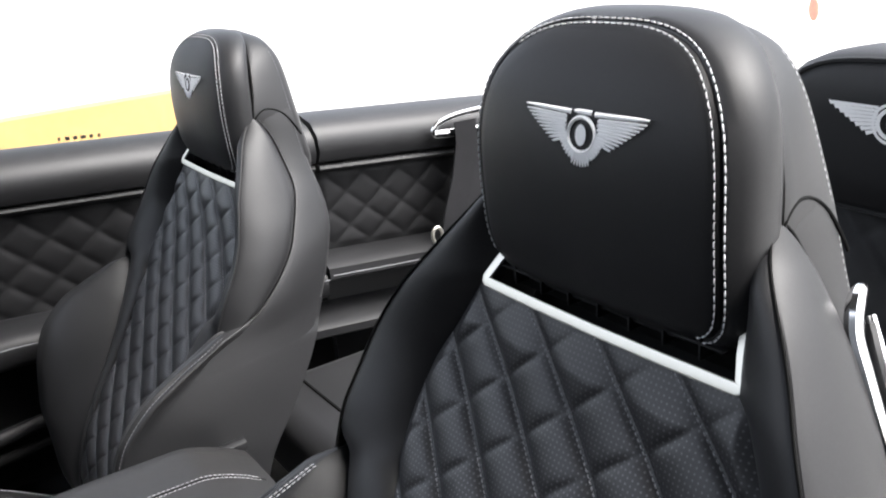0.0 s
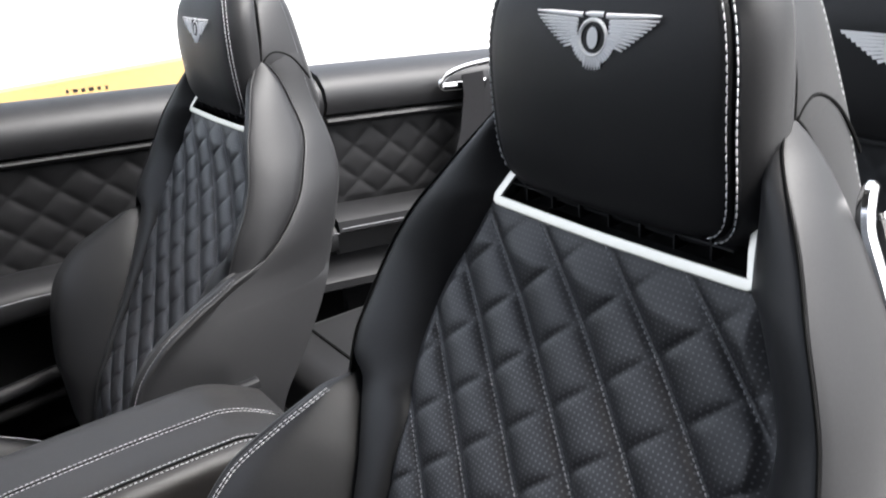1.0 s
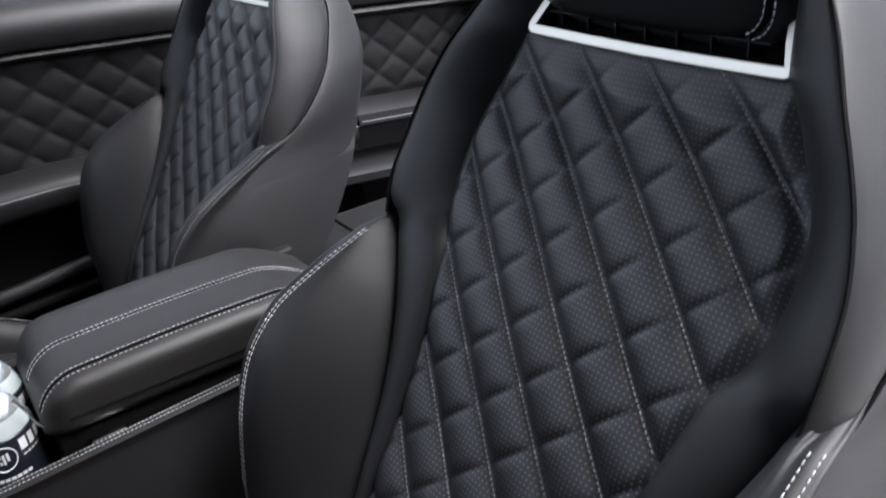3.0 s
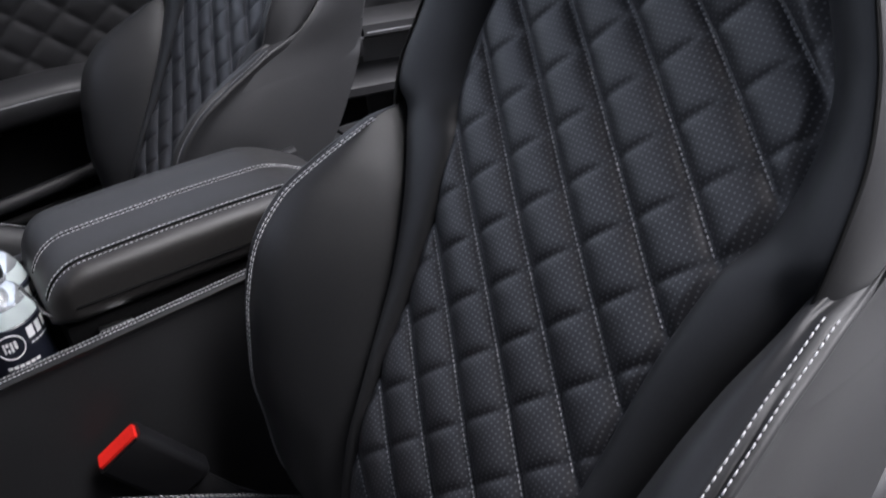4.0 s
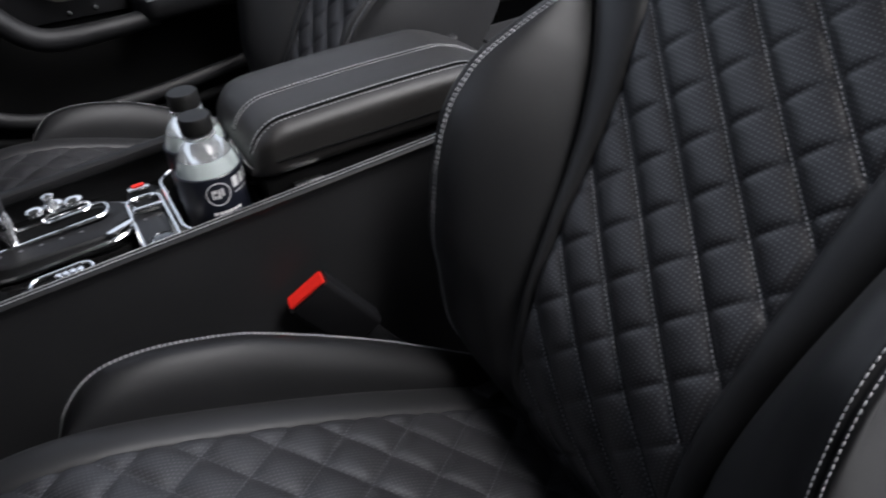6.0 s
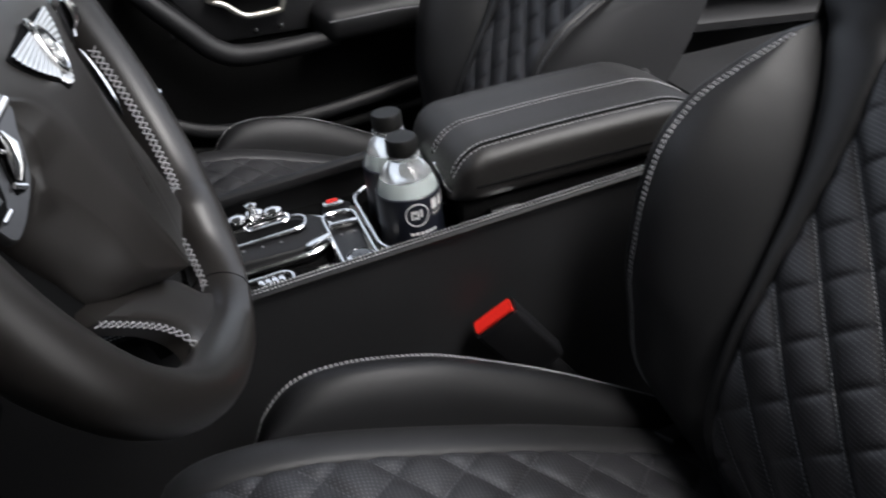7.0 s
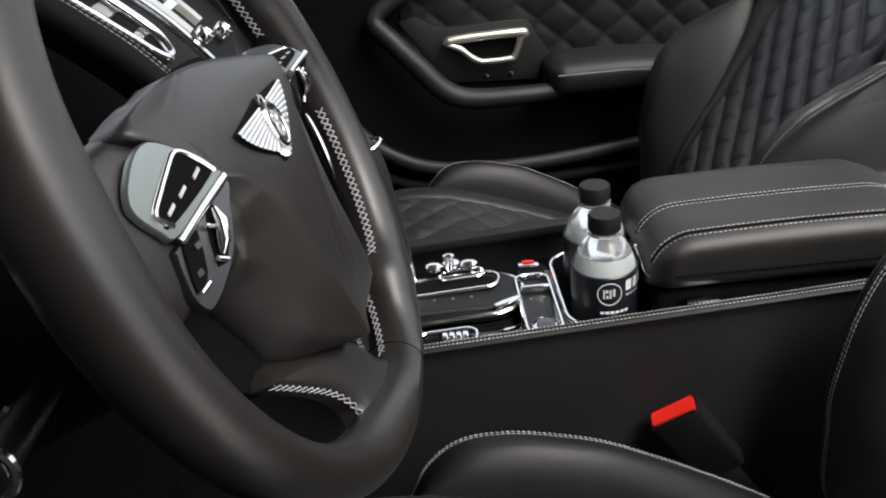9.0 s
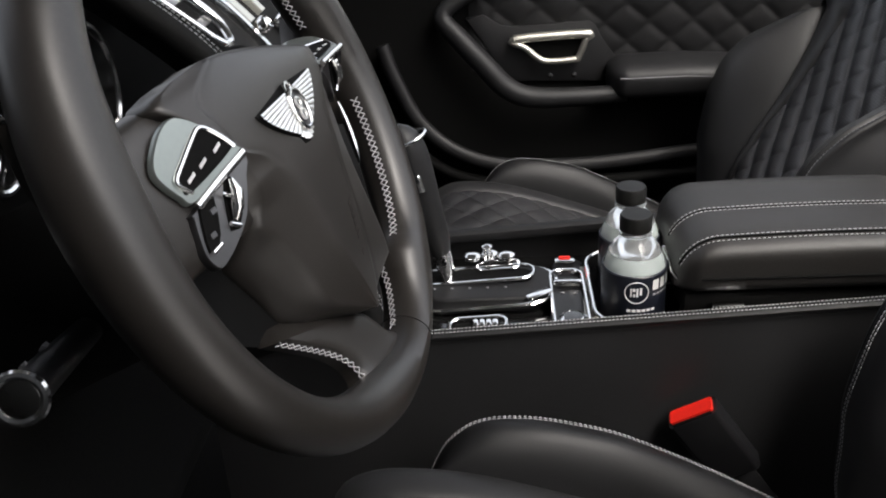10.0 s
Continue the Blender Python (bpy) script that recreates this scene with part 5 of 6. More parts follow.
def rim_r(a, t):
    """Radius of the rim's section: thicker at the thumbs, slimmer inside beside the lower openings, webbed where the far arm meets it."""
    thumb = 0.0025 * math.exp(-((math.sin(a) - 0.25) / 0.3) ** 2)
    slim = 0.30 * math.exp(-((a - radians(222)) / 0.5) ** 2) + 0.55 * math.exp(-((a - radians(277)) / 0.24) ** 2) - 0.55 * math.exp(-((a - radians(302)) / 0.10) ** 2)
    return (0.0165 + thumb * (1 if math.cos(t) < 0 else 0.3)) * (1 - slim * max(0.0, -math.cos(t)))


rings = []
for k in range(n + 1):
    a = math.tau * k / n
    ring = []
    for j in range(20):
        t = math.tau * j / 20
        r = rim_r(a, t)
        ring.append(wp((RIM + r * math.cos(t)) * math.cos(a), (RIM + r * math.cos(t)) * math.sin(a), r * 1.05 * math.sin(t)))
    rings.append(ring)
place("rim", loft(rings, True, False), WHEEL_LEATHER, wheel, "smooth dark leather rim")

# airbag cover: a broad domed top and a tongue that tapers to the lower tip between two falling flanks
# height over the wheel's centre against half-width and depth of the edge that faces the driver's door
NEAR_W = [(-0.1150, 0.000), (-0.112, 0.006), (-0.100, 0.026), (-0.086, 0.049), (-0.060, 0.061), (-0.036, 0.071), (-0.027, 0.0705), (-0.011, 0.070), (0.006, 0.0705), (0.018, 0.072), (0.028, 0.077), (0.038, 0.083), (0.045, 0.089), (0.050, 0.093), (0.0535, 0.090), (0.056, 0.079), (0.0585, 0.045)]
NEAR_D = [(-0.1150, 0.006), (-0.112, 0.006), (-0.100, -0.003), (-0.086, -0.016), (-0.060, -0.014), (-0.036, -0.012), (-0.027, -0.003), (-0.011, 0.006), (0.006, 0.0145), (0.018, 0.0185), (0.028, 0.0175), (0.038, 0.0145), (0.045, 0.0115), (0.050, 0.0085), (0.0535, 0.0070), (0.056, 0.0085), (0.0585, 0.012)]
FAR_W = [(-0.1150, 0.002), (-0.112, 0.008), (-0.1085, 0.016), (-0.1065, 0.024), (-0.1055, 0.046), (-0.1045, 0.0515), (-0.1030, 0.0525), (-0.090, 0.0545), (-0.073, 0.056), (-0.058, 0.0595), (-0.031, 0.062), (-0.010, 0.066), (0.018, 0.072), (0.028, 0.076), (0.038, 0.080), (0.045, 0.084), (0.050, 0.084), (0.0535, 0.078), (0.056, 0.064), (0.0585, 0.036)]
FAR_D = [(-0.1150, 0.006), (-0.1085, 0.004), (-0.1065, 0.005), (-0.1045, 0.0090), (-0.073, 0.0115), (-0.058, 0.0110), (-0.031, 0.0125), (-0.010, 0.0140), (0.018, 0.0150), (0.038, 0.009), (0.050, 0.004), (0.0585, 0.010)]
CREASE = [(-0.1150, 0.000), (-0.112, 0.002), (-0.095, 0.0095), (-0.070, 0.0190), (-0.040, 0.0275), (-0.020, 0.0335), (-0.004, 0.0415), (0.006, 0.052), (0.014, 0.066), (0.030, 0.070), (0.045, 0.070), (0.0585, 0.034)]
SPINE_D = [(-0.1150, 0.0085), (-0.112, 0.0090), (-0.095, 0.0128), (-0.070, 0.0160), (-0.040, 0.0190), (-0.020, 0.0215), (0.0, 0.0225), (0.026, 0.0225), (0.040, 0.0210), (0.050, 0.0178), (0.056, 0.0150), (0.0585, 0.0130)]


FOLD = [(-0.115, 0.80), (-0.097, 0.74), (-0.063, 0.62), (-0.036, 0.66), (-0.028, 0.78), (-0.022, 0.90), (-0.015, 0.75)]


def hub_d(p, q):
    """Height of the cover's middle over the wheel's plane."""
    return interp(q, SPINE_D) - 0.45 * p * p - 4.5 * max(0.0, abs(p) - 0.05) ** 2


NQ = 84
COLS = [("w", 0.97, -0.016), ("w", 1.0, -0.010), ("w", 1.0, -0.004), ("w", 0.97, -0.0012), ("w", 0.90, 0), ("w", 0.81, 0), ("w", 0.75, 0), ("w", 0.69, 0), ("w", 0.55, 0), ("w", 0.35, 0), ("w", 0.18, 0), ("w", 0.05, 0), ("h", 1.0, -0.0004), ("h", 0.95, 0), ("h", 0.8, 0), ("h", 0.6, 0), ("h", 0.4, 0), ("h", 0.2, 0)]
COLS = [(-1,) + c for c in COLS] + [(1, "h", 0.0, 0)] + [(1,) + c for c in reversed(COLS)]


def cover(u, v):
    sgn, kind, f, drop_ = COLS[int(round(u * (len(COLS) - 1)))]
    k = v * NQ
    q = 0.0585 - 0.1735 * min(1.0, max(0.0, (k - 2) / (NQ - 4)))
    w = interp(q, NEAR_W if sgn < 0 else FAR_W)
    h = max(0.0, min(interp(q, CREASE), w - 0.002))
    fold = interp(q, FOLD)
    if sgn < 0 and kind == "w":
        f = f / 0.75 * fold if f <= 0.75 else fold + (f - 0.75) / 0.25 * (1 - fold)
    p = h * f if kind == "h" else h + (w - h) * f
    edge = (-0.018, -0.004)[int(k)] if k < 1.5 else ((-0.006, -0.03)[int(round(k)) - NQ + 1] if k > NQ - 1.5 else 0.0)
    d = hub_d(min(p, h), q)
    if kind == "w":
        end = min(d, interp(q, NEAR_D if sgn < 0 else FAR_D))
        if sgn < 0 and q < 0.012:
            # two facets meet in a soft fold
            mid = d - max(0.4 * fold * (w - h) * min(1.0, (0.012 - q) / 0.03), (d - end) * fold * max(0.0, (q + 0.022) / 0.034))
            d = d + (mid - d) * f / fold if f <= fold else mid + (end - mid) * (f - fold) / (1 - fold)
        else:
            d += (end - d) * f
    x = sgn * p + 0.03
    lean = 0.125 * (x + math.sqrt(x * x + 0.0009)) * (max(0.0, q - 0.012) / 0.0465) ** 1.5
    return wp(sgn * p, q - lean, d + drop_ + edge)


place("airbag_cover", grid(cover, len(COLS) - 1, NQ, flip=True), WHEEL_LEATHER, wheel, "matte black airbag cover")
hub_out = [(w, q) for q, w in FAR_W] + [(-w, q) for q, w in reversed(NEAR_W)]
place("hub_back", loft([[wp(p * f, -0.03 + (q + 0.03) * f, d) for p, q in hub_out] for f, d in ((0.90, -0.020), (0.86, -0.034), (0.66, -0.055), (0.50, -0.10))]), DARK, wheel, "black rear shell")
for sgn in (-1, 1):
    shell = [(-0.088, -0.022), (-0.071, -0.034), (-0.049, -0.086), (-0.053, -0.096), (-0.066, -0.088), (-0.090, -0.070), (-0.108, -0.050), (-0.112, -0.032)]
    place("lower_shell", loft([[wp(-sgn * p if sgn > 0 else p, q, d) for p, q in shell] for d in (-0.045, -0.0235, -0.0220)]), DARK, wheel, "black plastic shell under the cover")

# switch packs beside the cover
POD = [(0.0678, 0.0140), (0.0690, 0.0182), (0.0754, 0.0284), (0.0820, 0.0369), (0.0880, 0.0425), (0.0930, 0.0440), (0.0995, 0.0420), (0.1060, 0.0375), (0.1105, 0.0330), (0.1128, 0.0280), (0.1118, 0.0220), (0.1082, 0.0140), (0.1042, 0.0085), (0.0860, 0.0115)]
FACE = [(0.0711, 0.0185), (0.0747, 0.0253), (0.0798, 0.0322), (0.0835, 0.0340), (0.0880, 0.0322), (0.0994, 0.0257), (0.1061, 0.0213), (0.1058, 0.0175), (0.1025, 0.0130)]
CLUSTER = [(0.0674, 0.0116), (0.0714, 0.0034), (0.0791, -0.0072), (0.0853, -0.0130), (0.0950, -0.0182), (0.1019, -0.0210), (0.1082, -0.0222), (0.1110, -0.0195), (0.1121, -0.0128), (0.1102, -0.0047), (0.1072, 0.0036), (0.1043, 0.0055)]
KEY_PAD = [(0.0939, 0.0062), (0.0968, -0.0017), (0.1010, -0.0094), (0.1038, -0.0120), (0.1105, -0.0130), (0.1092, -0.0079), (0.1060, 0.0001), (0.1036, 0.0052)]
DIAL = [(0.0800, 0.0085), (0.0840, 0.0090), (0.0885, 0.0030), (0.0930, -0.0060), (0.0950, -0.0120), (0.0905, -0.0135), (0.0850, -0.0090), (0.0805, -0.0020)]

def lay(pts, m=52):
    return [(v.x, v.y) for v in curve_pts([(a, b, 0) for a, b in pts], m, closed=True)]


for side in (1, -1):
    sp = []
    for i in range(19):
        t = i / 18
        p = 0.074 + 0.076 * t
        flare = 0.10 * max(0, t - 0.60) ** 1.8
        top_q, low_q = (0.0525 if side < 0 else 0.0300 - 0.010 * t) + 1.2 * flare, -0.021 - 1.0 * flare
        d = 0.0170 - 0.30 * (p - 0.069)
        d = d * min(1.0, (1 - t) * 4) + 0.004 * (1 - min(1.0, (1 - t) * 4))
        fall = (lambda q: -0.10 * max(0.0, q - 0.03)) if side < 0 else (lambda q: (-1.0 * (q - 0.0155) if q > 0.0155 else 0.35 * (q - 0.0155)) * (1 - 0.6 * t))
        prof = ((0.0, -0.014), (0.015, -0.0055), (0.06, -0.0018), (0.2, 0.0), (0.5, 0.0), (0.8, 0.0), (0.94, -0.0022), (0.985, -0.006), (1.0, -0.014), (0.8, -0.022), (0.2, -0.022))
        sp.append([wp(side * p, low_q + (top_q - low_q) * s, d + dd - 0.0035 + fall(low_q + (top_q - low_q) * s)) for s, dd in prof])
    place("side_spoke", loft(sp), WHEEL_LEATHER, wheel, "smooth leather side spoke")

    def pod(p, q, h):
        """A point of the switch pack; h over its face."""
        if side < 0:
            return wp(-p, q, 0.020 - 0.36 * (p - 0.069) + h)
        u = (p - 0.0683) / 0.0332
        v = q - 0.013 + 0.007 * u
        if v > 0:
            return wp(p, 0.0155 + 0.48 * v, 0.0215 + 0.002 * u - 0.72 * v + h)
        return wp(p, 0.0155 + 1.08 * v, 0.0215 + 0.002 * u + v * (0.25 + 0.5 * u) + h)

    def plate(pts, low, high):
        cx = sum(p for p, q in pts) / len(pts)
        cy = sum(q for p, q in pts) / len(pts)
        return loft([[pod(cx + (p - cx) * f, cy + (q - cy) * f, h) for p, q in pts] for f, h in ((1.0, low), (1.0, high - 0.0010), (0.97, high), (0.5, high), (0.03, high))])
    pack = place("switch_plate", plate(lay(POD), -0.003, 0.0), POD_SILVER, wheel, "silver switch plate")
    place("switch_face", plate(lay(FACE), -0.004, 0.0008), DARK, pack, "glossy black switch face")
    place("face_trim", tube([pod(b[0], b[1], 0.0006) for b in curve_pts([(p, q, 0) for p, q in FACE], 40)], 0.0013, 8), CHROME, pack)
    for p, q in ((0.0800, 0.0224), (0.0905, 0.0206), (0.0995, 0.0183)):
        place("switch_mark", loft([[pod(p + a, q + b - 0.35 * a, h) for a, b in ((-0.0024, -0.0008), (0.0024, -0.0008), (0.0024, 0.0008), (-0.0024, 0.0008))] for h in (0.0006, 0.0012)]), THREAD, pack)
    bar = curve_pts([(0.0678, 0.0134, 0.0012), (0.0860, 0.0100, 0.0012), (0.1035, 0.0062, 0.0012)], 16)
    place("chrome_bar", tube([pod(b[0], b[1], b[2] - 0.0012) for b in bar], 0.0023, 10, flat=0.8), CHROME, pack, "polished chrome bar")
    keys = place("lower_switch_plate", plate(lay(CLUSTER), -0.005, -0.0010), GUNMETAL, wheel, "dark silver switch cluster")
    place("key_panel", plate(KEY_PAD, -0.006, 0.0002), DARK, keys, "glossy black keys")
    place("dial_well", plate(DIAL, -0.006, -0.0004), DARK, keys, "black dial recess")
    place("roller", tube([pod(0.0825, 0.0075, 0.001), pod(0.0850, 0.0020, 0.003), pod(0.0890, -0.0040, 0.003), pod(0.0915, -0.0085, 0.001)], [0.0014, 0.0030, 0.0030, 0.0014], 12), CHROME, keys, "chrome thumb roller")
    for a, b in (((0.0905, -0.0120), (0.0945, -0.0085)), ((0.1040, -0.0128), (0.1100, -0.0136)), ((0.0870, 0.0015), (0.0905, 0.0045))):
        place("key_trim", tube([pod(*a, 0.0008), pod(*b, 0.0008)], 0.0012, 8), CHROME, keys)
    for p, q in ((0.0985, 0.0010), (0.1050, -0.0075)):
        place("key_mark", loft([[pod(p + a, q + b, h) for a, b in ((-0.0016, -0.0012), (0.0016, -0.0012), (0.0016, 0.0012), (-0.0016, 0.0012))] for h in (0.0, 0.0009)]), GUNMETAL, keys)

# thin bright strip that runs down beside the far switch pack
place("side_trim", tube(curve_pts([wp(*t) for t in ((0.088, -0.0124, 0.0100), (0.084, -0.0252, 0.0100), (0.079, -0.0383, 0.0100), (0.074, -0.0510, 0.0095))], 20), [0.0006 + 0.0024 * math.sin(math.pi * i / 20) ** 0.6 for i in range(21)], 8, flat=0.6), CHROME, wheel, "chrome side trim")

# broad lower spoke, joined to the rim by rounded corners; its two edges run along the lower openings
SPOKE_NEAR = curve_pts([(-0.080, -0.0785, 0), (-0.062, -0.0955, 0), (-0.0450, -0.1135, 0), (-0.0375, -0.1280, 0), (-0.0400, -0.1375, 0), (-0.0490, -0.1435, 0), (-0.066, -0.1440, 0)], 40)
SPOKE_FAR = curve_pts([(0.006, -0.117, 0), (0.0130, -0.1235, 0), (0.0160, -0.1320, 0), (0.0190, -0.1410, 0), (0.0270, -0.1480, 0), (0.0400, -0.1520, 0), (0.058, -0.1500, 0)], 40)


def spoke_d(i):
    return -0.0085 + 0.0085 * min(1.0, i / 26)


lp = [[wp(-0.070 + 0.092 * k / 12, -0.072 - 0.040 * k / 12, -0.026 + 0.010 * k / 12 - (0.012 if k in (0, 12) else 0)) for k in range(13)]]
for i in range(41):
    a, b = SPOKE_NEAR[i], SPOKE_FAR[i]
    ring = []
    for f, dd in ((0.0, -0.014), (0.004, -0.0055), (0.025, -0.0022), (0.08, -0.0004), (0.2, 0.0004), (0.35, 0.0008), (0.5, 0.0010), (0.65, 0.0008), (0.8, 0.0004), (0.92, -0.0004), (0.975, -0.0022), (0.996, -0.0055), (1.0, -0.014)):
        m = a.lerp(b, f)
        ring.append(wp(m.x, m.y, spoke_d(i) + dd))
    lp.append(ring)
place("lower_spoke", loft(lp, closed=False), WHEEL_LEATHER, wheel, "leather lower spoke")
a = radians(-80.5)
place("rim_seam", tube([wp((RIM + 0.0170 * math.cos(t)) * math.cos(a), (RIM + 0.0170 * math.cos(t)) * math.sin(a), 0.0176 * math.sin(t)) for t in [math.tau * k / 36 for k in range(36)]], 0.0003, 6, closed=True), DARK, wheel)

# emblem on the cover
def badge(p, q, h):
    return wp(p - 0.002, q + 0.0105, hub_d(p, q + 0.0105) + h)


def wing_tip(g):
    """End of a feather; g runs from the leading edge to the root."""
    return 0.0395 * (1 - g ** 1.5) + 0.0085 * g ** 1.5, 0.0105 - 0.0235 * g ** 1.0


verts, faces = [], []
for side in (1, -1):
    for j in range(10):
        g0, g1 = j / 10, (j + 1) / 10
        k = len(verts)
        for i in range(6):
            f = i / 5
            for g, h in ((g0, 0.0024), (g0 * 0.75 + g1 * 0.25, 0.0029), (g0 * 0.25 + g1 * 0.75, 0.0029), (g1, 0.0024)):
                tp, tq = wing_tip(g)
                rp, rq = 0.0065, 0.0105 - 0.0180 * g
                e = 1 - (0.05 if h < 0.002 and i == 5 else 0.0)
                verts.append(badge(side * (rp + (tp - rp) * f * e), rq + (tq - rq) * f * e, h + 0.0006 * (1 - f)))
        for i in range(5):
            for m in range(3):
                q4 = (k + i * 4 + m, k + i * 4 + m + 1, k + i * 4 + 5 + m, k + i * 4 + 4 + m)
                faces.append(q4 if side > 0 else q4[::-1])
for i in range(5):
    k = len(verts)
    a0, a1 = -math.pi / 2 + (i - 2.5) * 0.24, -math.pi / 2 + (i - 1.5) * 0.24
    for r in (0.010, 0.0165 - 0.0006 * abs(i - 2)):
        for a, h in ((a0, 0.0012), ((a0 + a1) / 2, 0.0030), (a1, 0.0012)):
            verts.append(badge(r * math.cos(a), -0.001 + r * math.sin(a), h))
    faces += [(k, k + 1, k + 4, k + 3), (k + 1, k + 2, k + 5, k + 4)]
emblem = place("winged_badge", from_data(verts, faces), BADGE, wheel, "polished winged metal badge")
# Slightly larger dark plate draws the shadow that outlines the badge.
outline = [(p, q) for p, q in [(0.0, 0.0135)] + [wing_tip(j / 10) for j in range(11)] + [(0.006, -0.0175), (0.0, -0.0185)]]
outline = outline + [(-p, q) for p, q in outline[-2:0:-1]]
place("badge_ground", loft([[badge(p * f, q * f, h) for p, q in outline] for f, h in ((1.04, -0.001), (1.035, 0.0003), (1.01, 0.0006), (0.5, 0.0010), (0.02, 0.0010))]), DARK, emblem, "dark plate for the shadow around the badge")
place("badge_ring", tube([badge(0.0086 * math.cos(t), -0.001 + 0.0110 * math.sin(t), 0.0040) for t in [math.tau * k / 32 for k in range(32)]], 0.0013, 8, closed=True), CHROME, emblem, "bright oval ring")
place("badge_disc", loft([[badge(0.0080 * f * math.cos(t), -0.001 + 0.0104 * f * math.sin(t), h) for t in [math.tau * k / 28 for k in range(28)]] for f, h in ((1.0, 0.0010), (1.0, 0.0034), (0.6, 0.0040), (0.02, 0.0042))]), GUNMETAL, emblem, "dark oval centre")
for dq in (0.0032, -0.0032):
    place("badge_loop", tube([badge(-0.0004 + 0.0027 * math.cos(t), -0.001 + dq + 0.0027 * math.sin(t), 0.0046) for t in [math.tau * k / 20 for k in range(20)]], 0.0009, 6, closed=True), BADGE, emblem)
place("badge_ring_top", tube([badge(0.0034 * math.cos(t), 0.0112 + 0.0030 * math.sin(t), 0.0028) for t in [math.tau * k / 20 for k in range(20)]], 0.0010, 6, closed=True), CHROME, emblem)
for dp, w in ((0.0, 0.0030), (0.0042, 0.0010), (0.0066, 0.0030), (0.0108, 0.0028), (0.0146, 0.0028), (0.0186, 0.0028), (0.0290, 0.0026)):
    def mark(a, b, h):
        p, q = 0.0145 - 0.35 * (dp + b) + 0.9 * a, -0.052 - 0.95 * (dp + b) + 0.30 * a
        return wp(p, q, hub_d(p, q) + h)
    half = 0.0026 if dp < 0.028 else 0.0012
    place("raised_mark", loft([[mark(a, b, h) for a, b in ((-half, 0), (half, 0), (half, w), (-half, w))] for h in (-0.0006, 0.0003)]), WHEEL_LEATHER, wheel)


# crossed stitches on the inner side of the rim and on the lower opening
def zigzag(pts, width, r=0.0007):
    verts, faces = [], []
    for i in range(len(pts) - 1):
        (a, na, sa), (b, nb, sb) = pts[i], pts[i + 1]
        for s in (1, -1):
            p, q = a + sa * width * s, b - sb * width * s
            t = (q - p).normalized()
            w = t.cross(na).normalized() * r
            up = na * r
            k = len(verts)
            for c in (p, (p + q) / 2 + na * r, q):
                verts.extend((c + w, c + up, c - w, c - up))
            for j in range(2):
                for m in range(4):
                    faces.append((k + j * 4 + m, k + j * 4 + (m + 1) % 4, k + j * 4 + 4 + (m + 1) % 4, k + j * 4 + 4 + m))
    return from_data(verts, faces)


for a0, a1, nst in ((14, 70, 32), (110, 166, 32), (307, 350, 25), (280, 299, 12)):
    pts = []
    for i in range(nst + 1):
        a = radians(a0 + (a1 - a0) * i / nst)
        t = radians(192 if a0 < 180 else (172 if a0 > 300 else 200))
        out_dir = WP * math.cos(a) + WUP * math.sin(a)
        rr = rim_r(a, t) + 0.0011
        rad = RIM + rr * math.cos(t)
        nrm = out_dir * math.cos(t) + WN * math.sin(t)
        side = (out_dir * -math.sin(t) + WN * math.cos(t)).normalized()
        pts.append((wp(rad * math.cos(a), rad * math.sin(a), rr * 1.05 * math.sin(t)) + nrm * 0.0004, nrm.normalized(), side))
    place("cross_stitching", zigzag(pts, 0.0026, 0.0004), THREAD, wheel, "pale crossed stitching")
last, m = 31, 16
path = [wp(SPOKE_NEAR[i].x, SPOKE_NEAR[i].y, spoke_d(i) - 0.0045) for i in range(last + 1)]
run_ = [0.0]
for i in range(last):
    run_.append(run_[-1] + (path[i + 1] - path[i]).length)
pts = []
for i in range(m + 1):
    j = min(last - 1, int(np.searchsorted(run_, run_[-1] * i / m, side="right")) - 1)
    k = (run_[-1] * i / m - run_[j]) / (run_[j + 1] - run_[j])
    t = (path[j + 1] - path[j]).normalized()
    out_n = (t.cross(WN) + WN * 0.9).normalized()
    pts.append((path[j].lerp(path[j + 1], k) + out_n * 0.0012 + WN * 0.0010, out_n, (WN - out_n * 0.5).normalized()))
place("cross_stitching", zigzag(pts, 0.0017, 0.00034), THREAD, wheel, "pale crossed stitching")

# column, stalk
# Shroud is near black; the shade behind the wheel is in its colour.
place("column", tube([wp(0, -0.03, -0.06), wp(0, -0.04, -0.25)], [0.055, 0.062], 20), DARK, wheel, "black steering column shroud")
stalk = thing("column_stalk", "black column stalk with chrome ring end", "stalk")
A, B = Vector((-0.145, -0.40, 0.846)), Vector((-0.126, -0.492, 0.874))
place("arm", tube([A - (B - A) * 0.6, A, A.lerp(B, 0.6), B], [0.007, 0.008, 0.009, 0.0100], 14), PLASTIC, stalk, "black plastic arm")
dirn = (B - A).normalized()
e1 = dirn.cross(Vector((0, 0, 1))).normalized()
e2 = e1.cross(dirn)
place("end_ring", tube([B + (e1 * math.cos(t) + e2 * math.sin(t)) * 0.0108 for t in [math.tau * k / 28 for k in range(28)]], 0.0024, 8, closed=True), CHROME, stalk, "chrome ring")
place("end_cap", lathe([(0.0098, -0.002), (0.0096, 0.001), (0.0070, 0.0028), (0.0004, 0.0032)], 24, B, dirn.to_track_quat("Z", "Y").to_matrix()), PIANO, stalk, "glossy black end cap")
side_n = (e1 * 0.75 + e2 * 0.65).normalized()
side_t = dirn.cross(side_n).normalized()
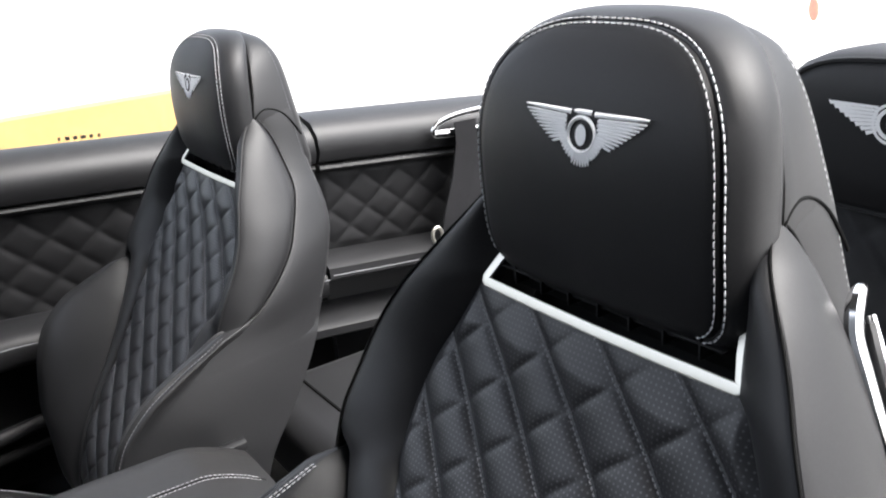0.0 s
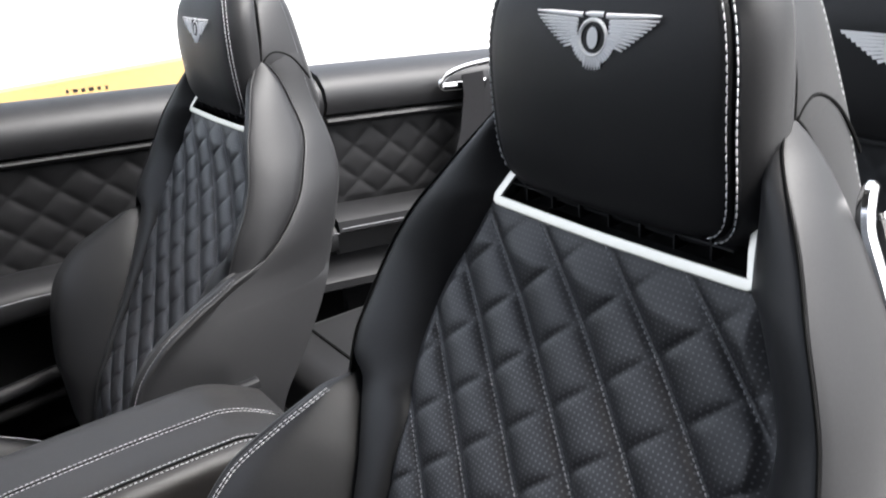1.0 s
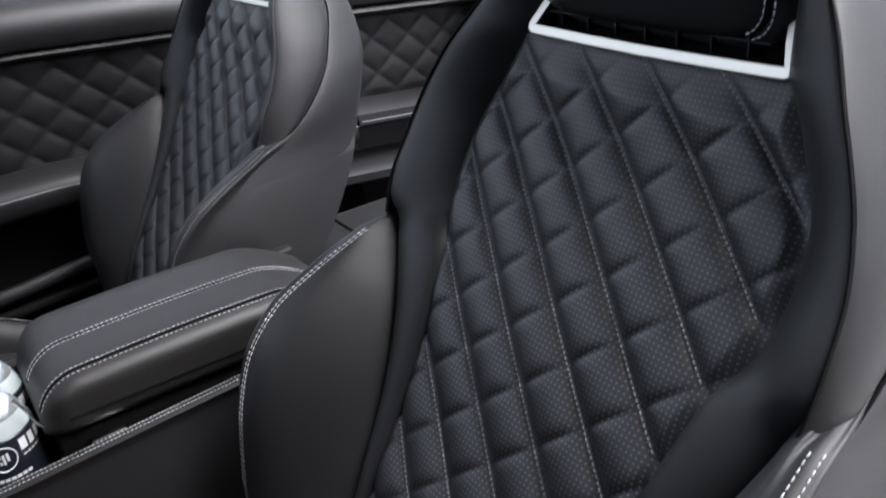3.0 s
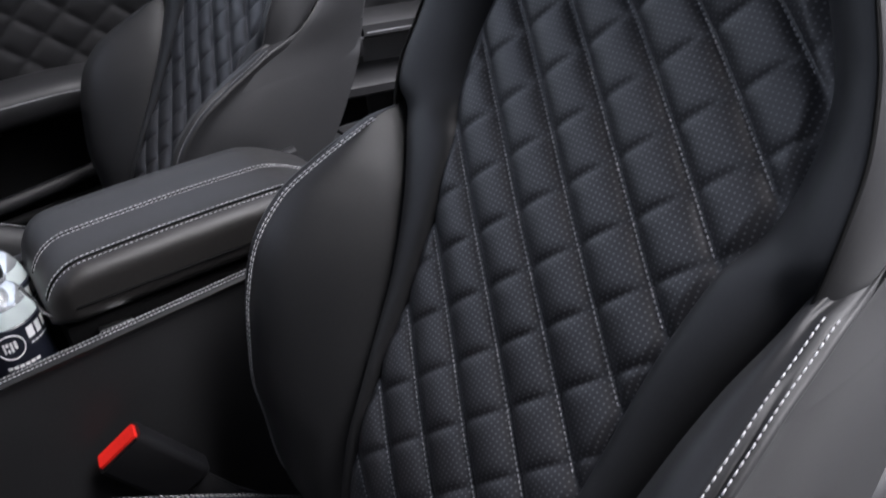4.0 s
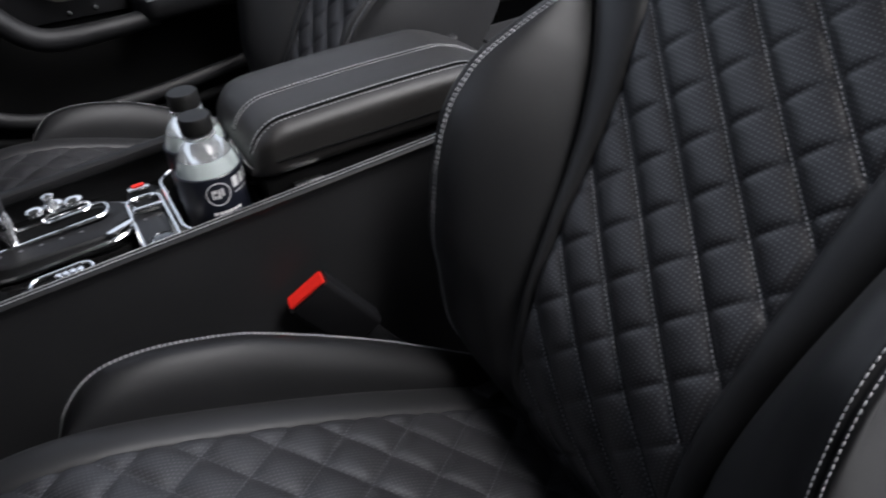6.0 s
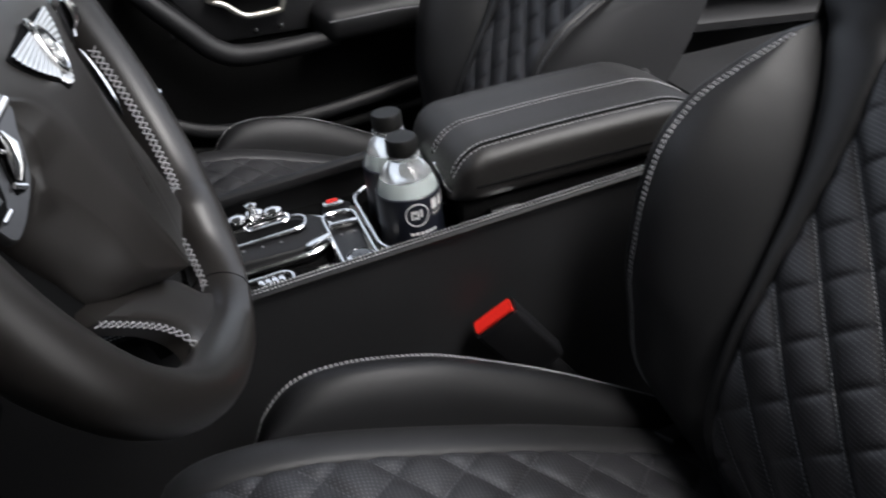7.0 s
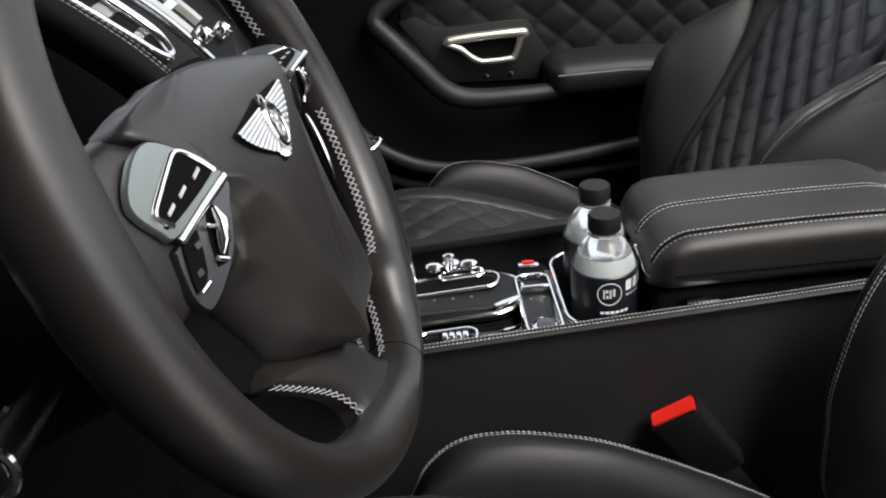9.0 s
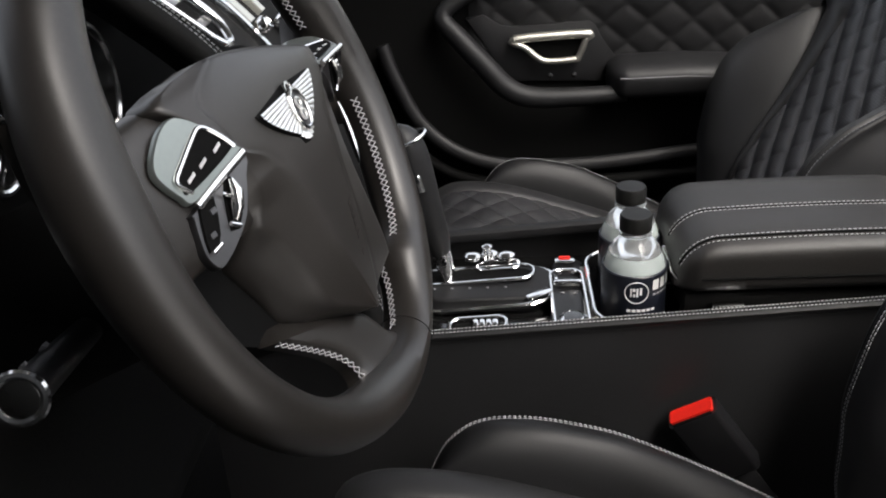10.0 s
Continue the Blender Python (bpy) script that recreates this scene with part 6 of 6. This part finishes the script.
for f, w, l, o in ((0.80, 0.0034, 0.0060, -0.0040), (0.52, 0.0034, 0.0060, -0.0055), (0.50, 0.0014, 0.0200, 0.0012), (0.62, 0.0040, 0.0050, 0.0058), (0.40, 0.0034, 0.0060, 0.0056)):
    c = A.lerp(B, f) + side_n * 0.0080 + side_t * o
    me = loft([[c + dirn * a_ + side_t * b_ + side_n * h for a_, b_ in ((-l / 2, -w / 2), (l / 2, -w / 2), (l / 2, w / 2), (-l / 2, w / 2))] for h in (-0.001, 0.0012)])
    place("stalk_mark", me, THREAD_DIM, stalk, "pale printed switch mark")
place("lower_ring", tube([A.lerp(B, 0.86) + e1 * 0.018 - e2 * 0.004 + (e1 * math.cos(t) + dirn * math.sin(t)) * 0.0065 for t in [math.tau * k / 20 - 1.2 for k in range(10)]], 0.0009, 6), CHROME, stalk, "thin bright arc")

# ---- dashboard ----
dash = thing("dashboard", "black leather dashboard with chrome instruments", "dashboard")
SEC = [(-0.215, 0.955), (-0.225, 0.90), (-0.235, 0.80), (-0.27, 0.70), (-0.36, 0.62), (-0.62, 0.60), (-0.66, 0.95), (-0.58, 1.02), (-0.40, 1.035), (-0.27, 1.01)]
rings = []
for i in range(41):
    y = -0.74 + 1.49 * i / 40
    hump = 0.03 * math.exp(-((y + 0.37) / 0.2) ** 2)
    back = 0.06 * math.exp(-((y - 0.02) / 0.25) ** 2)
    rings.append([Vector((x - back - 0.02, y, z + (hump if z > 0.9 else 0))) for x, z in [(v.x, v.y) for v in curve_pts([(a, b, 0) for a, b in SEC], 40, closed=True)]])
place("dash_body", loft(rings), DASH_LEATHER, dash, "black leather dashboard")
for x, y, z, r in ((-0.200, -0.222, 0.925, 0.048), (-0.200, -0.341, 0.928, 0.0215), (-0.200, -0.462, 0.925, 0.048)):
    for f, rad in ((1.0, 0.0026), (0.72, 0.0012)):
        place("gauge_ring", tube([(x + (0.004 if f > 0.9 else -0.006), y + r * f * math.cos(t), z + r * f * math.sin(t)) for t in [math.tau * k / 40 for k in range(40)]], rad, 8, closed=True), CHROME, dash, "chrome instrument ring")
    place("gauge_cup", lathe([(r * 0.98, -0.03), (r * 0.98, 0.012), (r * 0.90, 0.012), (r * 0.86, 0.001), (0.001, 0.0)], 32, (x - 0.008, y, z), Euler((0, radians(90), 0)).to_matrix()), PIANO, dash, "black instrument dial")

# centre stack sloping down to the console
STACK = [(-0.335, 1.085), (-0.25, 1.015), (-0.175, 0.953), (-0.14, 0.918), (-0.105, 0.870), (-0.078, 0.815), (-0.055, 0.745), (-0.035, 0.68), (-0.02, 0.625)]
stack = curve_pts([(x, 0, z) for x, z in STACK], 48)


def stack_pt(k, y, lift=0.0):
    p = stack[k]
    a, b = stack[max(0, k - 1)], stack[min(48, k + 1)]
    t = (b - a).normalized()
    nrm = Vector((-t.z, 0, t.x))
    if nrm.x < 0:
        nrm = -nrm
    return Vector((p.x, y, p.z)) + nrm * lift


def strip(y0, y1, h, k0=0, k1=48, round_=0.004):
    rings = []
    for k in range(k0, k1 + 1):
        rings.append([stack_pt(k, y0, -0.03), stack_pt(k, y0, h - round_), stack_pt(k, y0 + round_ * 0.4, h), stack_pt(k, y1 - round_ * 0.4, h), stack_pt(k, y1, h - round_), stack_pt(k, y1, -0.03)])
    return loft(rings)


place("stack_panel", strip(-0.116, 0.115, 0.0), DASH_LEATHER, dash, "black centre stack")
place("stack_roll", tube([stack_pt(k, -0.125, -0.002) for k in range(49)], 0.012, 12), DASH_LEATHER, dash, "stitched leather edge")
place("stack_roll", tube([stack_pt(k, 0.130, 0.0) for k in range(49)], 0.016, 12), DASH_LEATHER, dash, "stitched leather edge")
for dy in (-0.0035, 0.0035):
    place("stack_stitching", dashes([[(stack_pt(k, -0.123 + dy, 0.0098), Vector((0.7, -0.2, 0.7)).normalized()) for k in range(49)]]), THREAD, dash, "pale grey double stitching")
# upright air vent: bright oval bezel with cross blades
oval = curve_pts([stack_pt(k, y, 0.006) for k, y in ((2, -0.090), (4, -0.104), (9, -0.110), (14, -0.107), (17, -0.100), (18, -0.088), (17, -0.074), (14, -0.066), (9, -0.064), (4, -0.072))], 60, closed=True)
bezel = place("vent_bezel", tube(oval, 0.0048, 10, closed=True, flat=0.8), CHROME, dash, "chrome vent bezel")
for k in (5, 8, 11, 14):
    place("vent_blade", strip(-0.106, -0.068, 0.003, k, k + 1, 0.001), GUNMETAL, bezel, "dark vent blade")
place("stack_rail", strip(-0.025, -0.017, 0.007, 0, 44, 0.002), CHROME, dash, "thin chrome rail")
# switch frame: two bright bars joined by cross bars, with small knobs at its lower end
for y0, y1, k1 in ((-0.012, 0.004, 18), (0.031, 0.044, 18)):
    place("switch_bar", strip(y0, y1, 0.006, 1, k1, 0.003), SATIN, dash, "bright metal bar")
for k in (4, 9, 14):
    place("cross_bar", strip(0.004, 0.031, 0.005, k, k + 1, 0.002), CHROME, dash, "bright cross bar")
for k, y in ((19, 0.0), (20, 0.047)):
    p = stack_pt(k, y, 0.002)
    nrm = (stack_pt(k, y, 0.01) - stack_pt(k, y, 0.0)).normalized()
    rot = nrm.to_track_quat("Z", "Y").to_matrix()
    place("rotary_knob", lathe([(0.0078, 0), (0.0080, 0.010), (0.0066, 0.012), (0.0052, 0.0105), (0.0005, 0.0105)], 20, p, rot), CHROME, dash, "small chrome knob")
# Footwell shade is put into the near-black colour of panel and bulkhead.
place("knee_panel", box((0.06, 0.60, 0.22), (-0.22, -0.42, 0.72), 0.03, 3, Euler((0, radians(-18), 0)).to_matrix()), DARK, dash, "black knee panel, darkened for footwell shade")
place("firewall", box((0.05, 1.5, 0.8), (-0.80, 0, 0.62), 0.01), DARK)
tagged(bpy.data.objects["firewall"], "footwell bulkhead, darkened for its shade", "bulkhead", kind="structure")
place("car_body_front", box((1.1, 1.8, 0.62), (-1.4, 0.02, 0.52), 0.12, 5), PAINT)
tagged(bpy.data.objects["car_body_front"], "dark painted bonnet of the car", "car body", kind="structure")

# ---- beyond the car ----
wall = thing("yellow_barrier", "low yellow painted barrier on the pale ground", "barrier")
for i in range(4):
    place("block", box((2.0, 0.20, 0.30), (-4.4 + 2.0 * i, 5.6, 0.153), 0), YELLOW, wall)
sign = thing("road_sign", "red sign board on a grey post", "sign")
place("post", tube([(8.05, 4.75, 0), (8.05, 4.75, 1.6)], 0.045, 10), SATIN, sign)
place("board", lathe([(0.11, 0), (0.11, 0.01), (0.005, 0.01)], 28, (8.15, 4.55, 0.19), Euler((radians(90), 0, radians(57))).to_matrix()), RED_SIGN, sign)

# Added, never in view: keeps side light off the wheel and console.
blocker = place("boundary_wall", box((6.56, 0.12, 3.6), (-2.58, -1.22, 1.798), 0.02), SOFT_PLASTIC)
tagged(blocker, "unseen dark wall added beside the driver's side to block light", "wall", kind="structure")

# Out of view; added to cut the overhead sky, sized by its effect.
roof = place("canopy_roof", box((2.9, 4.2, 0.10), (-0.25, 0.82, 3.65), 0.02), SOFT_PLASTIC)
tagged(roof, "unseen dark canopy added over the car to shape the light", "roof", kind="structure")
